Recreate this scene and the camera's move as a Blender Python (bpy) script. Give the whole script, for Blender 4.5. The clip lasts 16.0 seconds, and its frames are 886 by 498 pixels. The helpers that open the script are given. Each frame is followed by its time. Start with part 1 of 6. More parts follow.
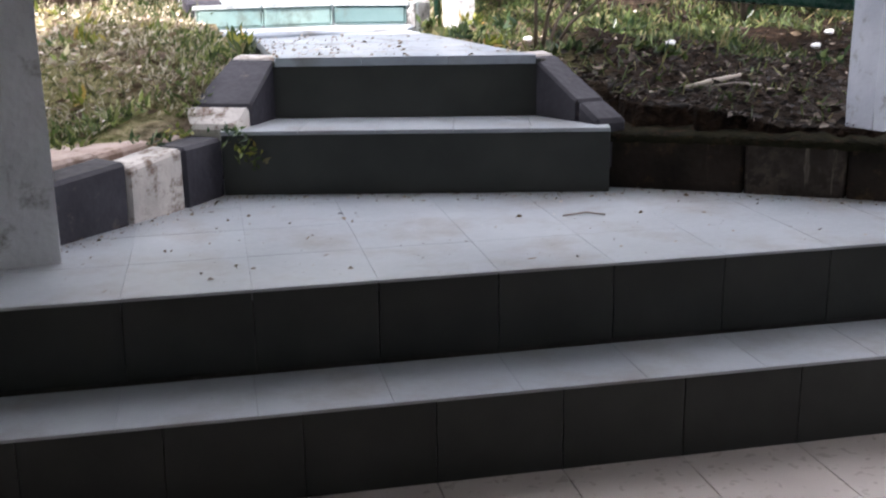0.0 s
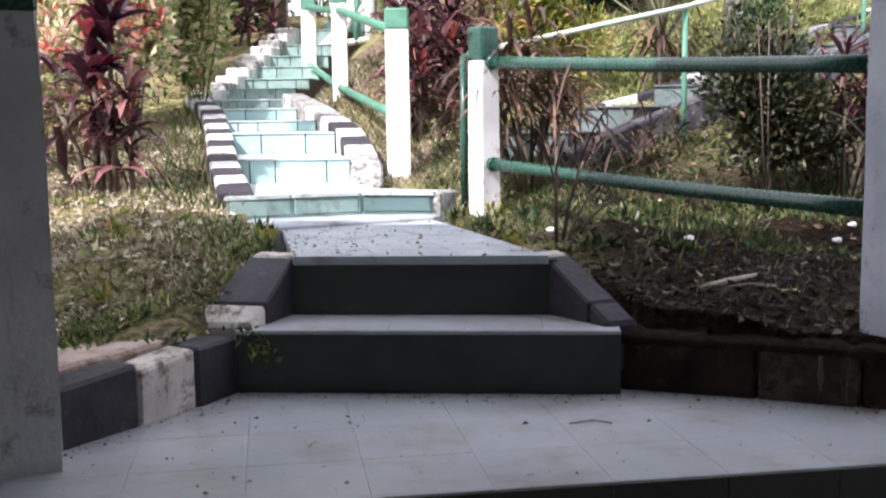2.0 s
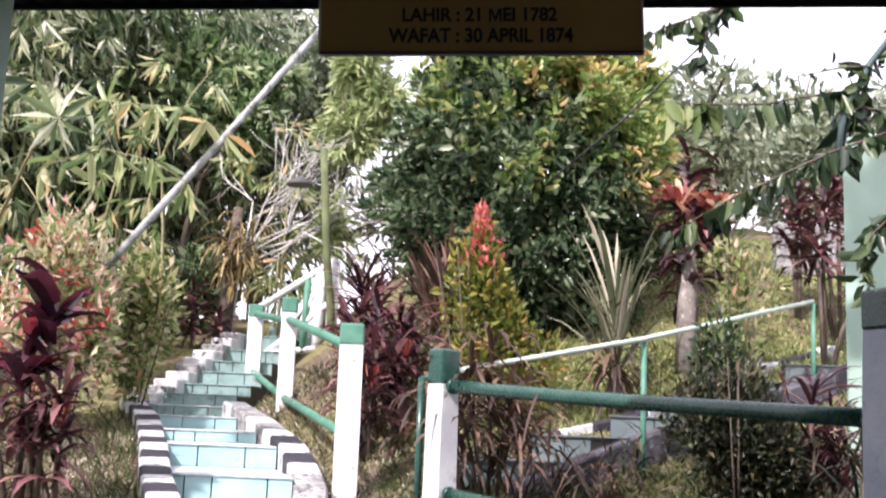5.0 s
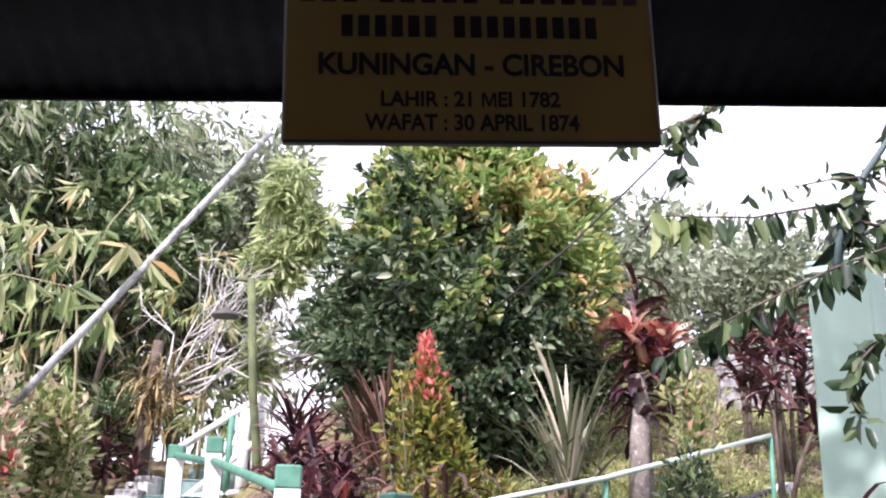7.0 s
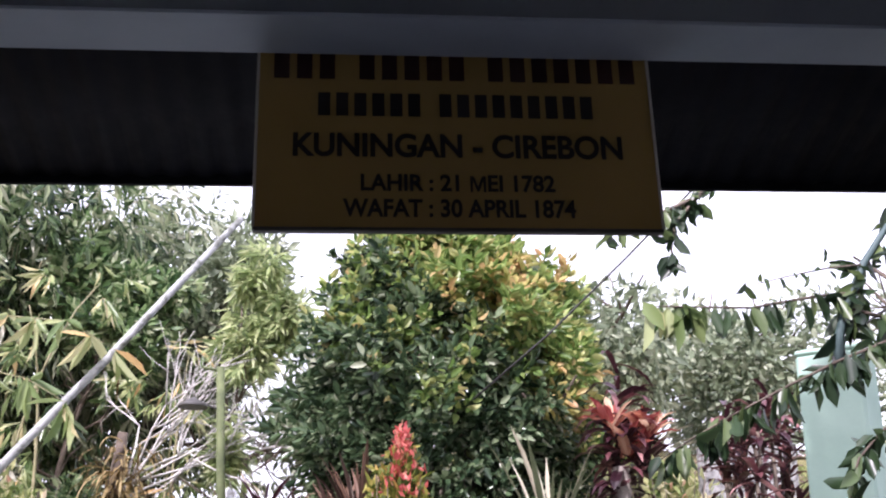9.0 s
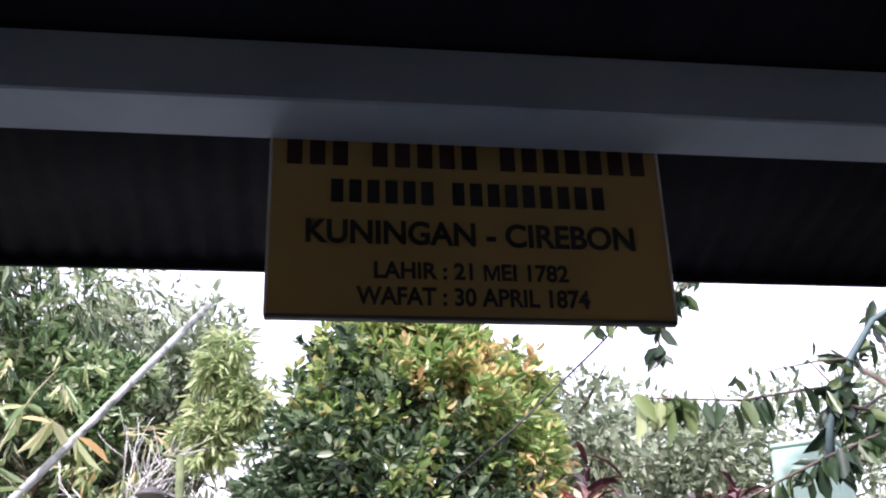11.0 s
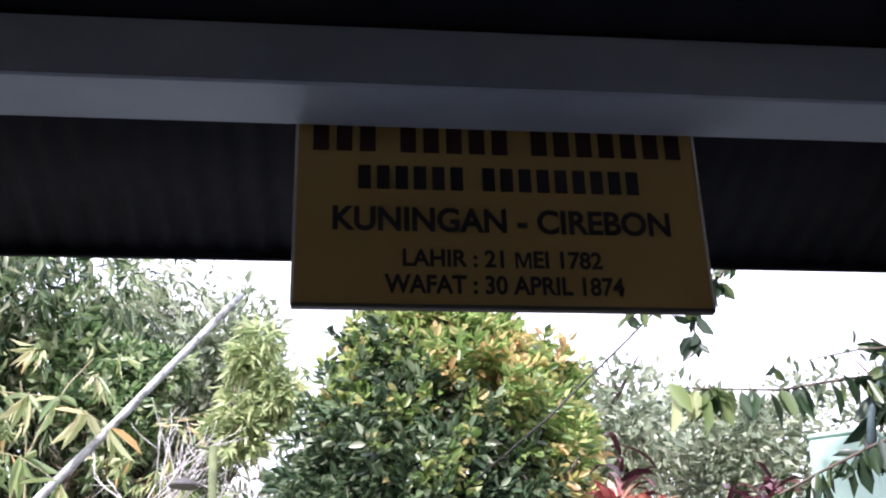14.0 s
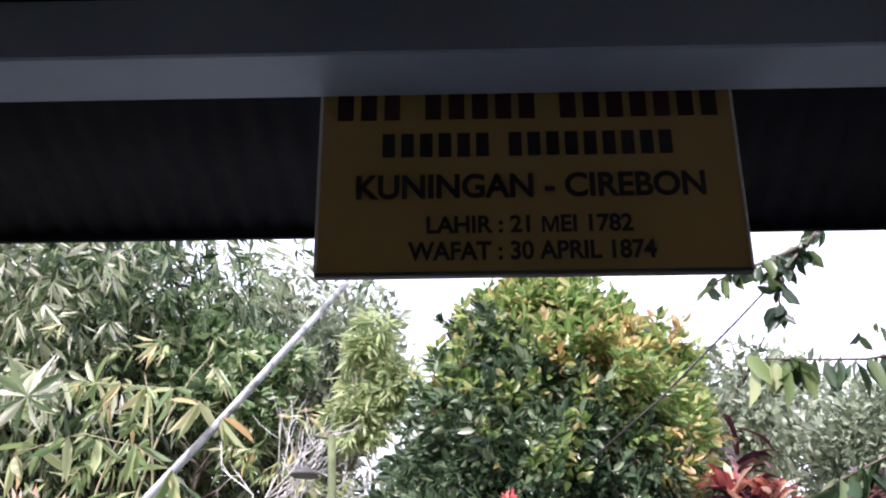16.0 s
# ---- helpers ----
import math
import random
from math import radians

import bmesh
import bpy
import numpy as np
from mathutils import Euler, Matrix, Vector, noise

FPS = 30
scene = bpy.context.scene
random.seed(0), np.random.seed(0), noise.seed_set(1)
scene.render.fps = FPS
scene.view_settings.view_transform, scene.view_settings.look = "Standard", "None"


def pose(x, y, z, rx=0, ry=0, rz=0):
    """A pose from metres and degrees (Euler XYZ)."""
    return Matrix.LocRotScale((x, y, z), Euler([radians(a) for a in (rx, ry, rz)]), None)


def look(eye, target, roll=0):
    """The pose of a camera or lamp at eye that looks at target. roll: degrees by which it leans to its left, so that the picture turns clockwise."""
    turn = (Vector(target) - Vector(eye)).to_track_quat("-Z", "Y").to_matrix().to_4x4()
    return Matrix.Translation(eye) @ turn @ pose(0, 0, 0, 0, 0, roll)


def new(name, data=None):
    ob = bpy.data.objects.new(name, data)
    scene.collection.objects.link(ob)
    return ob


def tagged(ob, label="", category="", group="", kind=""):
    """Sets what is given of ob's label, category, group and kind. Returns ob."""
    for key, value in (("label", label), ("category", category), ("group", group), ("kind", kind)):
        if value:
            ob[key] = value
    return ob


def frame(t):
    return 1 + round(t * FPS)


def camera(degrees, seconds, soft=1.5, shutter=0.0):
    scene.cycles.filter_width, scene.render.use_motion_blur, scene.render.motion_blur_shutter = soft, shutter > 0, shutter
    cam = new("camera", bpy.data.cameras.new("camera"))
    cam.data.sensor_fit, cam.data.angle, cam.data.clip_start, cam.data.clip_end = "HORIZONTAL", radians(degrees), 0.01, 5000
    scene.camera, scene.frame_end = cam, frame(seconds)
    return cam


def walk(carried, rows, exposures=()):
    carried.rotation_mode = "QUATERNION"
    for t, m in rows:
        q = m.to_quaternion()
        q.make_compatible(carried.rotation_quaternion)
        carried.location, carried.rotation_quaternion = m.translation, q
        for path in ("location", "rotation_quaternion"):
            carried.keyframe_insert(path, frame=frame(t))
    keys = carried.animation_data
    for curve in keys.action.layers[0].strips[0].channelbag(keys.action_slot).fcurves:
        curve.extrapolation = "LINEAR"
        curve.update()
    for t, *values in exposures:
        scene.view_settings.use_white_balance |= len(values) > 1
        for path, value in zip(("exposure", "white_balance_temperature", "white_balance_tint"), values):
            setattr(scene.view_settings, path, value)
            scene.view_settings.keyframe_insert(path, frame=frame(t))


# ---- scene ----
cam = camera(44.0, 16.0, soft=2.0, shutter=0.4)
PATH = [
    (0, (-0.068, -0.332, 1.228), (-0.127, 1.792, 0.659), -0.90),
    (0.5, (-0.051, -0.332, 1.284), (-0.065, 1.805, 0.763), -1.60),
    (1, (0.013, -0.312, 1.318), (-0.014, 1.843, 0.875), -1.70),
    (1.5, (0.077, -0.310, 1.334), (-0.024, 1.860, 0.988), -1.50),
    (2, (0.079, -0.315, 1.383), (-0.085, 1.863, 1.120), -0.80),
    (2.5, (-0.023, -0.320, 1.440), (-0.157, 1.869, 1.261), 0.20),
    (3, (-0.107, -0.293, 1.475), (-0.171, 1.905, 1.387), 1.10),
    (3.5, (-0.116, -0.226, 1.483), (-0.132, 1.975, 1.488), 1.50),
    (4, (-0.110, -0.129, 1.484), (-0.107, 2.069, 1.590), 1.60),
    (4.5, (-0.105, -0.048, 1.497), (-0.108, 2.141, 1.714), 1.80),
    (5, (-0.064, -0.061, 1.458), (-0.101, 2.111, 1.810), 2.25),
    (5.2, (-0.030, -0.019, 1.473), (-0.083, 2.144, 1.868), 2.38),
    (7.3, (-0.227, 0.442, 1.515), (-0.102, 2.542, 2.157), 1.15),
    (7.5, (-0.198, 0.468, 1.549), (-0.085, 2.566, 2.203), 0.96),
    (8, (-0.172, 0.562, 1.575), (-0.080, 2.647, 2.272), 1.41),
    (8.5, (-0.203, 0.579, 1.580), (-0.086, 2.647, 2.321), 0.91),
    (9, (-0.232, 0.597, 1.585), (-0.068, 2.646, 2.370), 0.71),
    (9.5, (-0.259, 0.602, 1.583), (-0.046, 2.630, 2.410), 0.70),
    (10, (-0.297, 0.628, 1.594), (-0.063, 2.634, 2.469), 0.83),
    (10.2, (-0.309, 0.626, 1.590), (-0.074, 2.621, 2.486), 0.77),
    (12.3, (-0.378, 0.656, 1.611), (-0.115, 2.617, 2.573), 0.29),
    (12.5, (-0.372, 0.663, 1.613), (-0.111, 2.625, 2.574), 0.22),
    (13, (-0.362, 0.666, 1.615), (-0.111, 2.633, 2.570), 0.34),
    (13.5, (-0.365, 0.670, 1.615), (-0.133, 2.643, 2.559), 0.39),
    (14, (-0.340, 0.678, 1.611), (-0.156, 2.664, 2.540), 0.93),
    (14.5, (-0.293, 0.684, 1.605), (-0.178, 2.685, 2.511), 1.17),
    (15, (-0.228, 0.683, 1.596), (-0.199, 2.697, 2.481), 1.62),
    (15.5, (-0.160, 0.685, 1.593), (-0.204, 2.701, 2.473), 1.85),
    (16, (-0.131, 0.719, 1.585), (-0.208, 2.722, 2.493), 2.06),
]
walk(cam, [(t, look(eye, target, roll)) for t, eye, target, roll in PATH],
     [(0, 1.72, 6500, 21), (1, 1.32, 6480, 21), (1.5, 1.15, 6420, 21), (2.5, 0.85, 6440, 23), (3.5, 0.5, 6490, 24), (4.2, 0.56, 6490, 24), (5, 0.72, 6390, 27), (7.5, 0.9, 6130, 31), (9, 0.78, 6080, 31), (10, 0.82, 6030, 31), (12.5, 1.26, 5960, 29), (14, 1.2, 5960, 29), (16, 0.92, 5950, 30)])

# ---------------------------------------------------------------- light
world = bpy.data.worlds.new("world")
scene.world = world
world.use_nodes = True
wn, wl = world.node_tree.nodes, world.node_tree.links
wn.clear()
sky = wn.new("ShaderNodeTexSky")
sky.sky_type = "NISHITA"
sky.sun_disc = False
sky.sun_elevation = radians(44)
sky.sun_rotation = radians(-147)
sky.air_density, sky.dust_density, sky.ozone_density = 1.6, 5.0, 1.0
cloud = wn.new("ShaderNodeMixRGB")
cloud.inputs["Fac"].default_value = 0.72
cloud.inputs["Color2"].default_value = (11.5, 11.9, 12.4, 1)
wl.new(sky.outputs["Color"], cloud.inputs["Color1"])
bg = wn.new("ShaderNodeBackground")
bg.inputs["Strength"].default_value = 0.12
wl.new(cloud.outputs["Color"], bg.inputs["Color"])
wo = wn.new("ShaderNodeOutputWorld")
wl.new(bg.outputs["Background"], wo.inputs["Surface"])

sun_data = bpy.data.lights.new("sun", "SUN")
sun_data.energy, sun_data.angle, sun_data.color = 4.3, radians(1.2), (1.0, 0.97, 0.92)
sun = new("sun", sun_data)
sun.matrix_world = look((-4.3, -6.6, 7.6), (0, 0, 0))


# ---------------------------------------------------------------- materials
def mat(name, c1, c2, scale=6.0, rough=0.7, bump=0.15, detail=40.0, metal=0.0, stain=None, stain_at=(0.55, 0.72), random_by=0.0, spec=0.4, drip=None, stain_rough=0.7):
    m = bpy.data.materials.new(name)
    m.use_nodes = True
    n, l = m.node_tree.nodes, m.node_tree.links
    p = n["Principled BSDF"]
    co = n.new("ShaderNodeNewGeometry")
    ns = n.new("ShaderNodeTexNoise")
    ns.inputs["Scale"].default_value, ns.inputs["Detail"].default_value = scale, 6
    l.new(co.outputs["Position"], ns.inputs["Vector"])
    rp = n.new("ShaderNodeValToRGB")
    rp.color_ramp.elements[0].position, rp.color_ramp.elements[1].position = 0.32, 0.7
    rp.color_ramp.elements[0].color, rp.color_ramp.elements[1].color = (*c1, 1), (*c2, 1)
    l.new(ns.outputs["Fac"], rp.inputs["Fac"])
    out = rp.outputs["Color"]
    fine = n.new("ShaderNodeTexNoise")
    fine.inputs["Scale"].default_value, fine.inputs["Detail"].default_value = detail, 4
    l.new(co.outputs["Position"], fine.inputs["Vector"])
    if stain:
        sn = n.new("ShaderNodeTexNoise")
        sn.inputs["Scale"].default_value, sn.inputs["Detail"].default_value, sn.inputs["Roughness"].default_value = scale * 2.3, 8, stain_rough
        l.new(co.outputs["Position"], sn.inputs["Vector"])
        sr = n.new("ShaderNodeValToRGB")
        sr.color_ramp.elements[0].position, sr.color_ramp.elements[1].position = stain_at
        l.new(sn.outputs["Fac"], sr.inputs["Fac"])
        mx = n.new("ShaderNodeMixRGB")
        l.new(sr.outputs["Color"], mx.inputs["Fac"])
        l.new(out, mx.inputs["Color1"])
        mx.inputs["Color2"].default_value = (*stain, 1)
        out = mx.outputs["Color"]
    if drip:
        # dark runs down the face
        sc = n.new("ShaderNodeVectorMath")
        sc.operation = "MULTIPLY"
        sc.inputs[1].default_value = (16, 16, 1.6)
        l.new(co.outputs["Position"], sc.inputs[0])
        dn = n.new("ShaderNodeTexNoise")
        dn.inputs["Scale"].default_value, dn.inputs["Detail"].default_value, dn.inputs["Roughness"].default_value = 1.0, 5, 0.65
        l.new(sc.outputs["Vector"], dn.inputs["Vector"])
        dr = n.new("ShaderNodeValToRGB")
        dr.color_ramp.elements[0].position, dr.color_ramp.elements[1].position = 0.62, 0.76
        l.new(dn.outputs["Fac"], dr.inputs["Fac"])
        dm = n.new("ShaderNodeMixRGB")
        l.new(dr.outputs["Color"], dm.inputs["Fac"])
        l.new(out, dm.inputs["Color1"])
        dm.inputs["Color2"].default_value = (*drip, 1)
        out = dm.outputs["Color"]
    if random_by:
        oi = n.new("ShaderNodeObjectInfo")
        mr = n.new("ShaderNodeMapRange")
        mr.inputs["To Min"].default_value, mr.inputs["To Max"].default_value = 1 - random_by, 1 + random_by
        l.new(oi.outputs["Random"], mr.inputs["Value"])
        hs = n.new("ShaderNodeHueSaturation")
        l.new(mr.outputs["Result"], hs.inputs["Value"])
        l.new(out, hs.inputs["Color"])
        out = hs.outputs["Color"]
    l.new(out, p.inputs["Base Color"])
    rr = n.new("ShaderNodeMapRange")
    rr.inputs["To Min"].default_value, rr.inputs["To Max"].default_value = max(0.05, rough - 0.12), min(1, rough + 0.12)
    l.new(fine.outputs["Fac"], rr.inputs["Value"])
    l.new(rr.outputs["Result"], p.inputs["Roughness"])
    p.inputs["Metallic"].default_value = metal
    p.inputs["Specular IOR Level"].default_value = spec
    if bump:
        b = n.new("ShaderNodeBump")
        b.inputs["Strength"].default_value, b.inputs["Distance"].default_value = bump, 0.01
        l.new(fine.outputs["Fac"], b.inputs["Height"])
        l.new(b.outputs["Normal"], p.inputs["Normal"])
    return m


def leaf_mat(name, ramp, rough=0.45, glow=0.35):
    """Leaves: colour by island, light passing through the blade."""
    m = bpy.data.materials.new(name)
    m.use_nodes = True
    n, l = m.node_tree.nodes, m.node_tree.links
    p = n["Principled BSDF"]
    g = n.new("ShaderNodeNewGeometry")
    rp = n.new("ShaderNodeValToRGB")
    els = rp.color_ramp.elements
    for k, (pos, c) in enumerate(ramp):
        e = els[k] if k < 2 else els.new(pos)
        e.position, e.color = pos, (*c, 1)
    oi = n.new("ShaderNodeObjectInfo")
    ad, fr = n.new("ShaderNodeMath"), n.new("ShaderNodeMath")
    ad.operation, fr.operation = "ADD", "FRACT"
    l.new(g.outputs["Random Per Island"], ad.inputs[0])
    l.new(oi.outputs["Random"], ad.inputs[1])
    l.new(ad.outputs["Value"], fr.inputs[0])
    l.new(fr.outputs["Value"], rp.inputs["Fac"])
    l.new(rp.outputs["Color"], p.inputs["Base Color"])
    p.inputs["Roughness"].default_value = rough
    p.inputs["Specular IOR Level"].default_value = 0.5
    tr = n.new("ShaderNodeBsdfTranslucent")
    l.new(rp.outputs["Color"], tr.inputs["Color"])
    mx = n.new("ShaderNodeMixShader")
    mx.inputs["Fac"].default_value = glow
    l.new(p.outputs["BSDF"], mx.inputs[1])
    l.new(tr.outputs["BSDF"], mx.inputs[2])
    l.new(mx.outputs["Shader"], n["Material Output"].inputs["Surface"])
    return m


M_TILE = mat("grey_glazed_tile", (0.31, 0.34, 0.365), (0.44, 0.47, 0.49), 1.7, 0.33, 0.05, 60, stain=(0.23, 0.195, 0.16), stain_at=(0.5, 0.85), random_by=0.04, spec=0.5, stain_rough=0.6)
M_FLOOR = mat("pale_floor_tile", (0.48, 0.42, 0.38), (0.64, 0.57, 0.52), 2.5, 0.3, 0.01, 30, random_by=0.05, spec=0.5)
M_RISER = mat("dark_riser_tile", (0.034, 0.037, 0.034), (0.052, 0.055, 0.05), 4, 0.4, 0.05, 50, random_by=0.1, spec=0.25)
M_GROUT = mat("dark_grout", (0.05, 0.05, 0.045), (0.09, 0.085, 0.08), 12, 0.95, 0.3, 90)
M_GROUT_L = mat("grey_tile_grout", (0.22, 0.235, 0.245), (0.32, 0.34, 0.35), 12, 0.9, 0.2, 90)
M_PATH = mat("worn_path_tile", (0.27, 0.31, 0.35), (0.38, 0.42, 0.46), 3, 0.45, 0.1, 60, stain=(0.17, 0.165, 0.15), stain_at=(0.52, 0.72), random_by=0.04, stain_rough=0.5)
M_MINT = mat("mint_tile", (0.27, 0.46, 0.47), (0.38, 0.58, 0.58), 3, 0.4, 0.08, 50, stain=(0.16, 0.26, 0.24), stain_at=(0.6, 0.8), random_by=0.12, drip=(0.06, 0.075, 0.07))
# side stair treads: the bushes' shade is put into this dark colour
M_SLATE = mat("shade_dimmed_slate_tile", (0.07, 0.08, 0.09), (0.12, 0.14, 0.15), 4, 0.5, 0.1, 50, stain=(0.06, 0.06, 0.05), stain_at=(0.5, 0.7))
M_TEAL = mat("weathered_teal_tile", (0.17, 0.27, 0.255), (0.25, 0.36, 0.335), 4, 0.5, 0.1, 50, stain=(0.10, 0.12, 0.10), stain_at=(0.5, 0.7), random_by=0.15, drip=(0.06, 0.07, 0.06))
# side stair risers, grey-teal dimmed in colour to stand for shade
M_SLATE_S = mat("shade_dimmed_teal_tile", (0.10, 0.14, 0.14), (0.15, 0.19, 0.19), 4, 0.5, 0.1, 50, stain=(0.10, 0.11, 0.10), stain_at=(0.55, 0.72), random_by=0.1)
M_KERB_P = mat("purple_grey_kerb_paint", (0.05, 0.046, 0.058), (0.10, 0.095, 0.11), 9, 0.7, 0.4, 45, stain=(0.26, 0.26, 0.27), stain_at=(0.58, 0.66))
# shaded copy of the teal tile, the shade put into its colour
M_TEAL_SHADE = mat("shaded_teal_tile", (0.07, 0.13, 0.13), (0.11, 0.18, 0.18), 4, 0.5, 0.1, 50, stain=(0.07, 0.09, 0.08), stain_at=(0.5, 0.7), drip=(0.05, 0.06, 0.06))
M_TREAD = mat("pale_stair_tread", (0.38, 0.43, 0.43), (0.52, 0.56, 0.56), 5, 0.55, 0.12, 60, stain=(0.17, 0.19, 0.18), stain_at=(0.5, 0.7))
M_KERB_W = mat("worn_white_kerb_paint", (0.42, 0.43, 0.43), (0.6, 0.6, 0.6), 6, 0.75, 0.3, 45, stain=(0.12, 0.11, 0.10), stain_at=(0.54, 0.66))
M_KERB_B = mat("broken_grey_concrete", (0.16, 0.16, 0.155), (0.42, 0.42, 0.41), 11, 0.9, 0.7, 35, stain=(0.06, 0.06, 0.055), stain_at=(0.5, 0.62))
M_WHITE = mat("white_paint_on_concrete", (0.6, 0.61, 0.62), (0.76, 0.77, 0.77), 5, 0.7, 0.25, 45, stain=(0.26, 0.23, 0.19), stain_at=(0.57, 0.7))
# worn white paint, dimmed and blued in colour for the skylit roof shade
M_WHITE_B = mat("worn_white_paint_in_shade", (0.36, 0.39, 0.45), (0.5, 0.53, 0.58), 5, 0.65, 0.25, 45, stain=(0.2, 0.18, 0.16), stain_at=(0.57, 0.7), drip=(0.25, 0.26, 0.28))
M_PINK = mat("pinkish_soil_crust", (0.34, 0.25, 0.21), (0.52, 0.42, 0.37), 6, 0.95, 0.5, 50, stain=(0.18, 0.12, 0.09), stain_at=(0.5, 0.66))
M_MOSS = mat("dark_mossy_lip", (0.010, 0.010, 0.006), (0.026, 0.024, 0.013), 14, 0.95, 0.9, 60, stain=(0.045, 0.026, 0.017), stain_at=(0.52, 0.66), spec=0.1)
M_WHITE_D = mat("dirty_white_kerb_paint", (0.42, 0.39, 0.36), (0.62, 0.58, 0.54), 7, 0.8, 0.35, 45, stain=(0.17, 0.12, 0.09), stain_at=(0.5, 0.62))
M_TAN = mat("flaked_tan_kerb_paint", (0.03, 0.022, 0.017), (0.09, 0.07, 0.055), 9, 0.85, 0.4, 45, stain=(0.03, 0.022, 0.016), stain_at=(0.42, 0.56), drip=(0.32, 0.28, 0.23))
M_BLACK = mat("black_kerb_paint", (0.022, 0.021, 0.028), (0.044, 0.042, 0.052), 6, 0.6, 0.25, 45, stain=(0.13, 0.10, 0.085), stain_at=(0.6, 0.78), spec=0.25)
M_BLACK_M = mat("mossy_dark_kerb", (0.016, 0.012, 0.010), (0.04, 0.03, 0.024), 6, 0.8, 0.4, 45, stain=(0.09, 0.06, 0.03), stain_at=(0.55, 0.7), spec=0.15, drip=(0.10, 0.075, 0.055))
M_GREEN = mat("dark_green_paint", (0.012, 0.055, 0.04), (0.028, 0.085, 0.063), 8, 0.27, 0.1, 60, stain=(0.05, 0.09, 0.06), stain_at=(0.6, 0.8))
M_GREEN_L = mat("light_green_paint", (0.05, 0.17, 0.115), (0.10, 0.26, 0.185), 8, 0.5, 0.1, 60)
M_RAIL_L = mat("chalky_pale_rail", (0.36, 0.48, 0.40), (0.58, 0.65, 0.57), 9, 0.6, 0.1, 60)
M_PILLAR = mat("mint_plaster", (0.29, 0.43, 0.35), (0.37, 0.52, 0.43), 3, 0.75, 0.12, 40)
# stained post paint, greyed in colour for the shade it stands in
M_POSTGREY = mat("grey_shaded_post", (0.44, 0.45, 0.46), (0.58, 0.59, 0.60), 4, 0.75, 0.35, 35, stain=(0.14, 0.12, 0.10), stain_at=(0.56, 0.72), drip=(0.28, 0.27, 0.26))
# white paint lowered to grey-blue: the beam's shade is part of the colour
M_BEAM = mat("shaded_white_beam_paint", (0.265, 0.32, 0.39), (0.34, 0.40, 0.47), 3, 0.6, 0.06, 40, stain=(0.12, 0.12, 0.12), stain_at=(0.68, 0.73))
# near-black, since the deep shade under the roof is put into the colour
M_ROOF = mat("shade_dark_roof_sheet", (0.008, 0.009, 0.013), (0.015, 0.0165, 0.024), 3, 0.7, 0.1, 30, spec=0.1)
M_WALL = mat("plain_plaster", (0.55, 0.58, 0.56), (0.68, 0.7, 0.67), 3, 0.85, 0.15, 40)
M_SIGN = mat("yellow_sign_sheet", (0.37, 0.25, 0.075), (0.43, 0.29, 0.09), 2.0, 0.5, 0.03, 30)
M_INK = mat("black_sign_print", (0.012, 0.01, 0.012), (0.02, 0.016, 0.018), 5, 0.5, 0)
M_MAROON = mat("maroon_sign_print", (0.03, 0.010, 0.010), (0.042, 0.014, 0.013), 5, 0.5, 0)
M_GALV = mat("thin_grey_edge", (0.5, 0.5, 0.48), (0.65, 0.64, 0.6), 6, 0.5, 0.05)
M_BARK = mat("brown_bark", (0.06, 0.045, 0.035), (0.16, 0.13, 0.10), 9, 0.9, 0.6, 30)
M_BARK_G = mat("grey_smooth_bark", (0.14, 0.12, 0.105), (0.28, 0.25, 0.22), 12, 0.9, 0.4, 30, stain=(0.42, 0.39, 0.36), stain_at=(0.54, 0.64))
M_BARK_P = mat("pale_dead_wood", (0.42, 0.41, 0.39), (0.62, 0.6, 0.57), 9, 0.9, 0.4, 30)
M_CANE = mat("bamboo_cane", (0.20, 0.19, 0.09), (0.34, 0.31, 0.18), 6, 0.5, 0.15, 30)
M_POLE = mat("mossy_pole", (0.07, 0.09, 0.04), (0.15, 0.18, 0.08), 6, 0.8, 0.3, 30)
M_PIPE = mat("pale_leaning_cane", (0.22, 0.24, 0.24), (0.44, 0.46, 0.45), 5, 0.5, 0.15, 30, stain=(0.12, 0.13, 0.11), stain_at=(0.48, 0.62))
M_VINE = mat("blue_green_vine_bark", (0.05, 0.085, 0.085), (0.11, 0.16, 0.16), 8, 0.6, 0.3, 30)
M_WIRE = mat("black_wire", (0.02, 0.02, 0.02), (0.03, 0.03, 0.03), 6, 0.6, 0)
M_TIN = mat("dark_lamp_metal", (0.05, 0.05, 0.05), (0.09, 0.085, 0.08), 6, 0.5, 0.1, 40)
M_STICK = mat("grey_stick", (0.3, 0.26, 0.22), (0.45, 0.4, 0.34), 12, 0.9, 0.2)

L_TREE = leaf_mat("tree_leaf", [(0.0, (0.024, 0.046, 0.026)), (0.4, (0.065, 0.115, 0.054)), (0.75, (0.145, 0.21, 0.105)), (0.93, (0.27, 0.33, 0.20)), (1.0, (0.42, 0.45, 0.33))], 0.22, 0.35)
# young leaf colour, made paler to carry the light on the upper crown
L_TREE_TOP = leaf_mat("tree_lit_new_leaf", [(0.0, (0.08, 0.15, 0.035)), (0.4, (0.19, 0.30, 0.08)), (0.75, (0.37, 0.45, 0.15)), (0.93, (0.55, 0.53, 0.22)), (1.0, (0.62, 0.44, 0.22))], 0.32, 0.48)
L_GOLD = leaf_mat("golden_dry_frond", [(0.0, (0.08, 0.05, 0.016)), (0.5, (0.24, 0.17, 0.06)), (1.0, (0.46, 0.36, 0.17))], 0.6, 0.3)
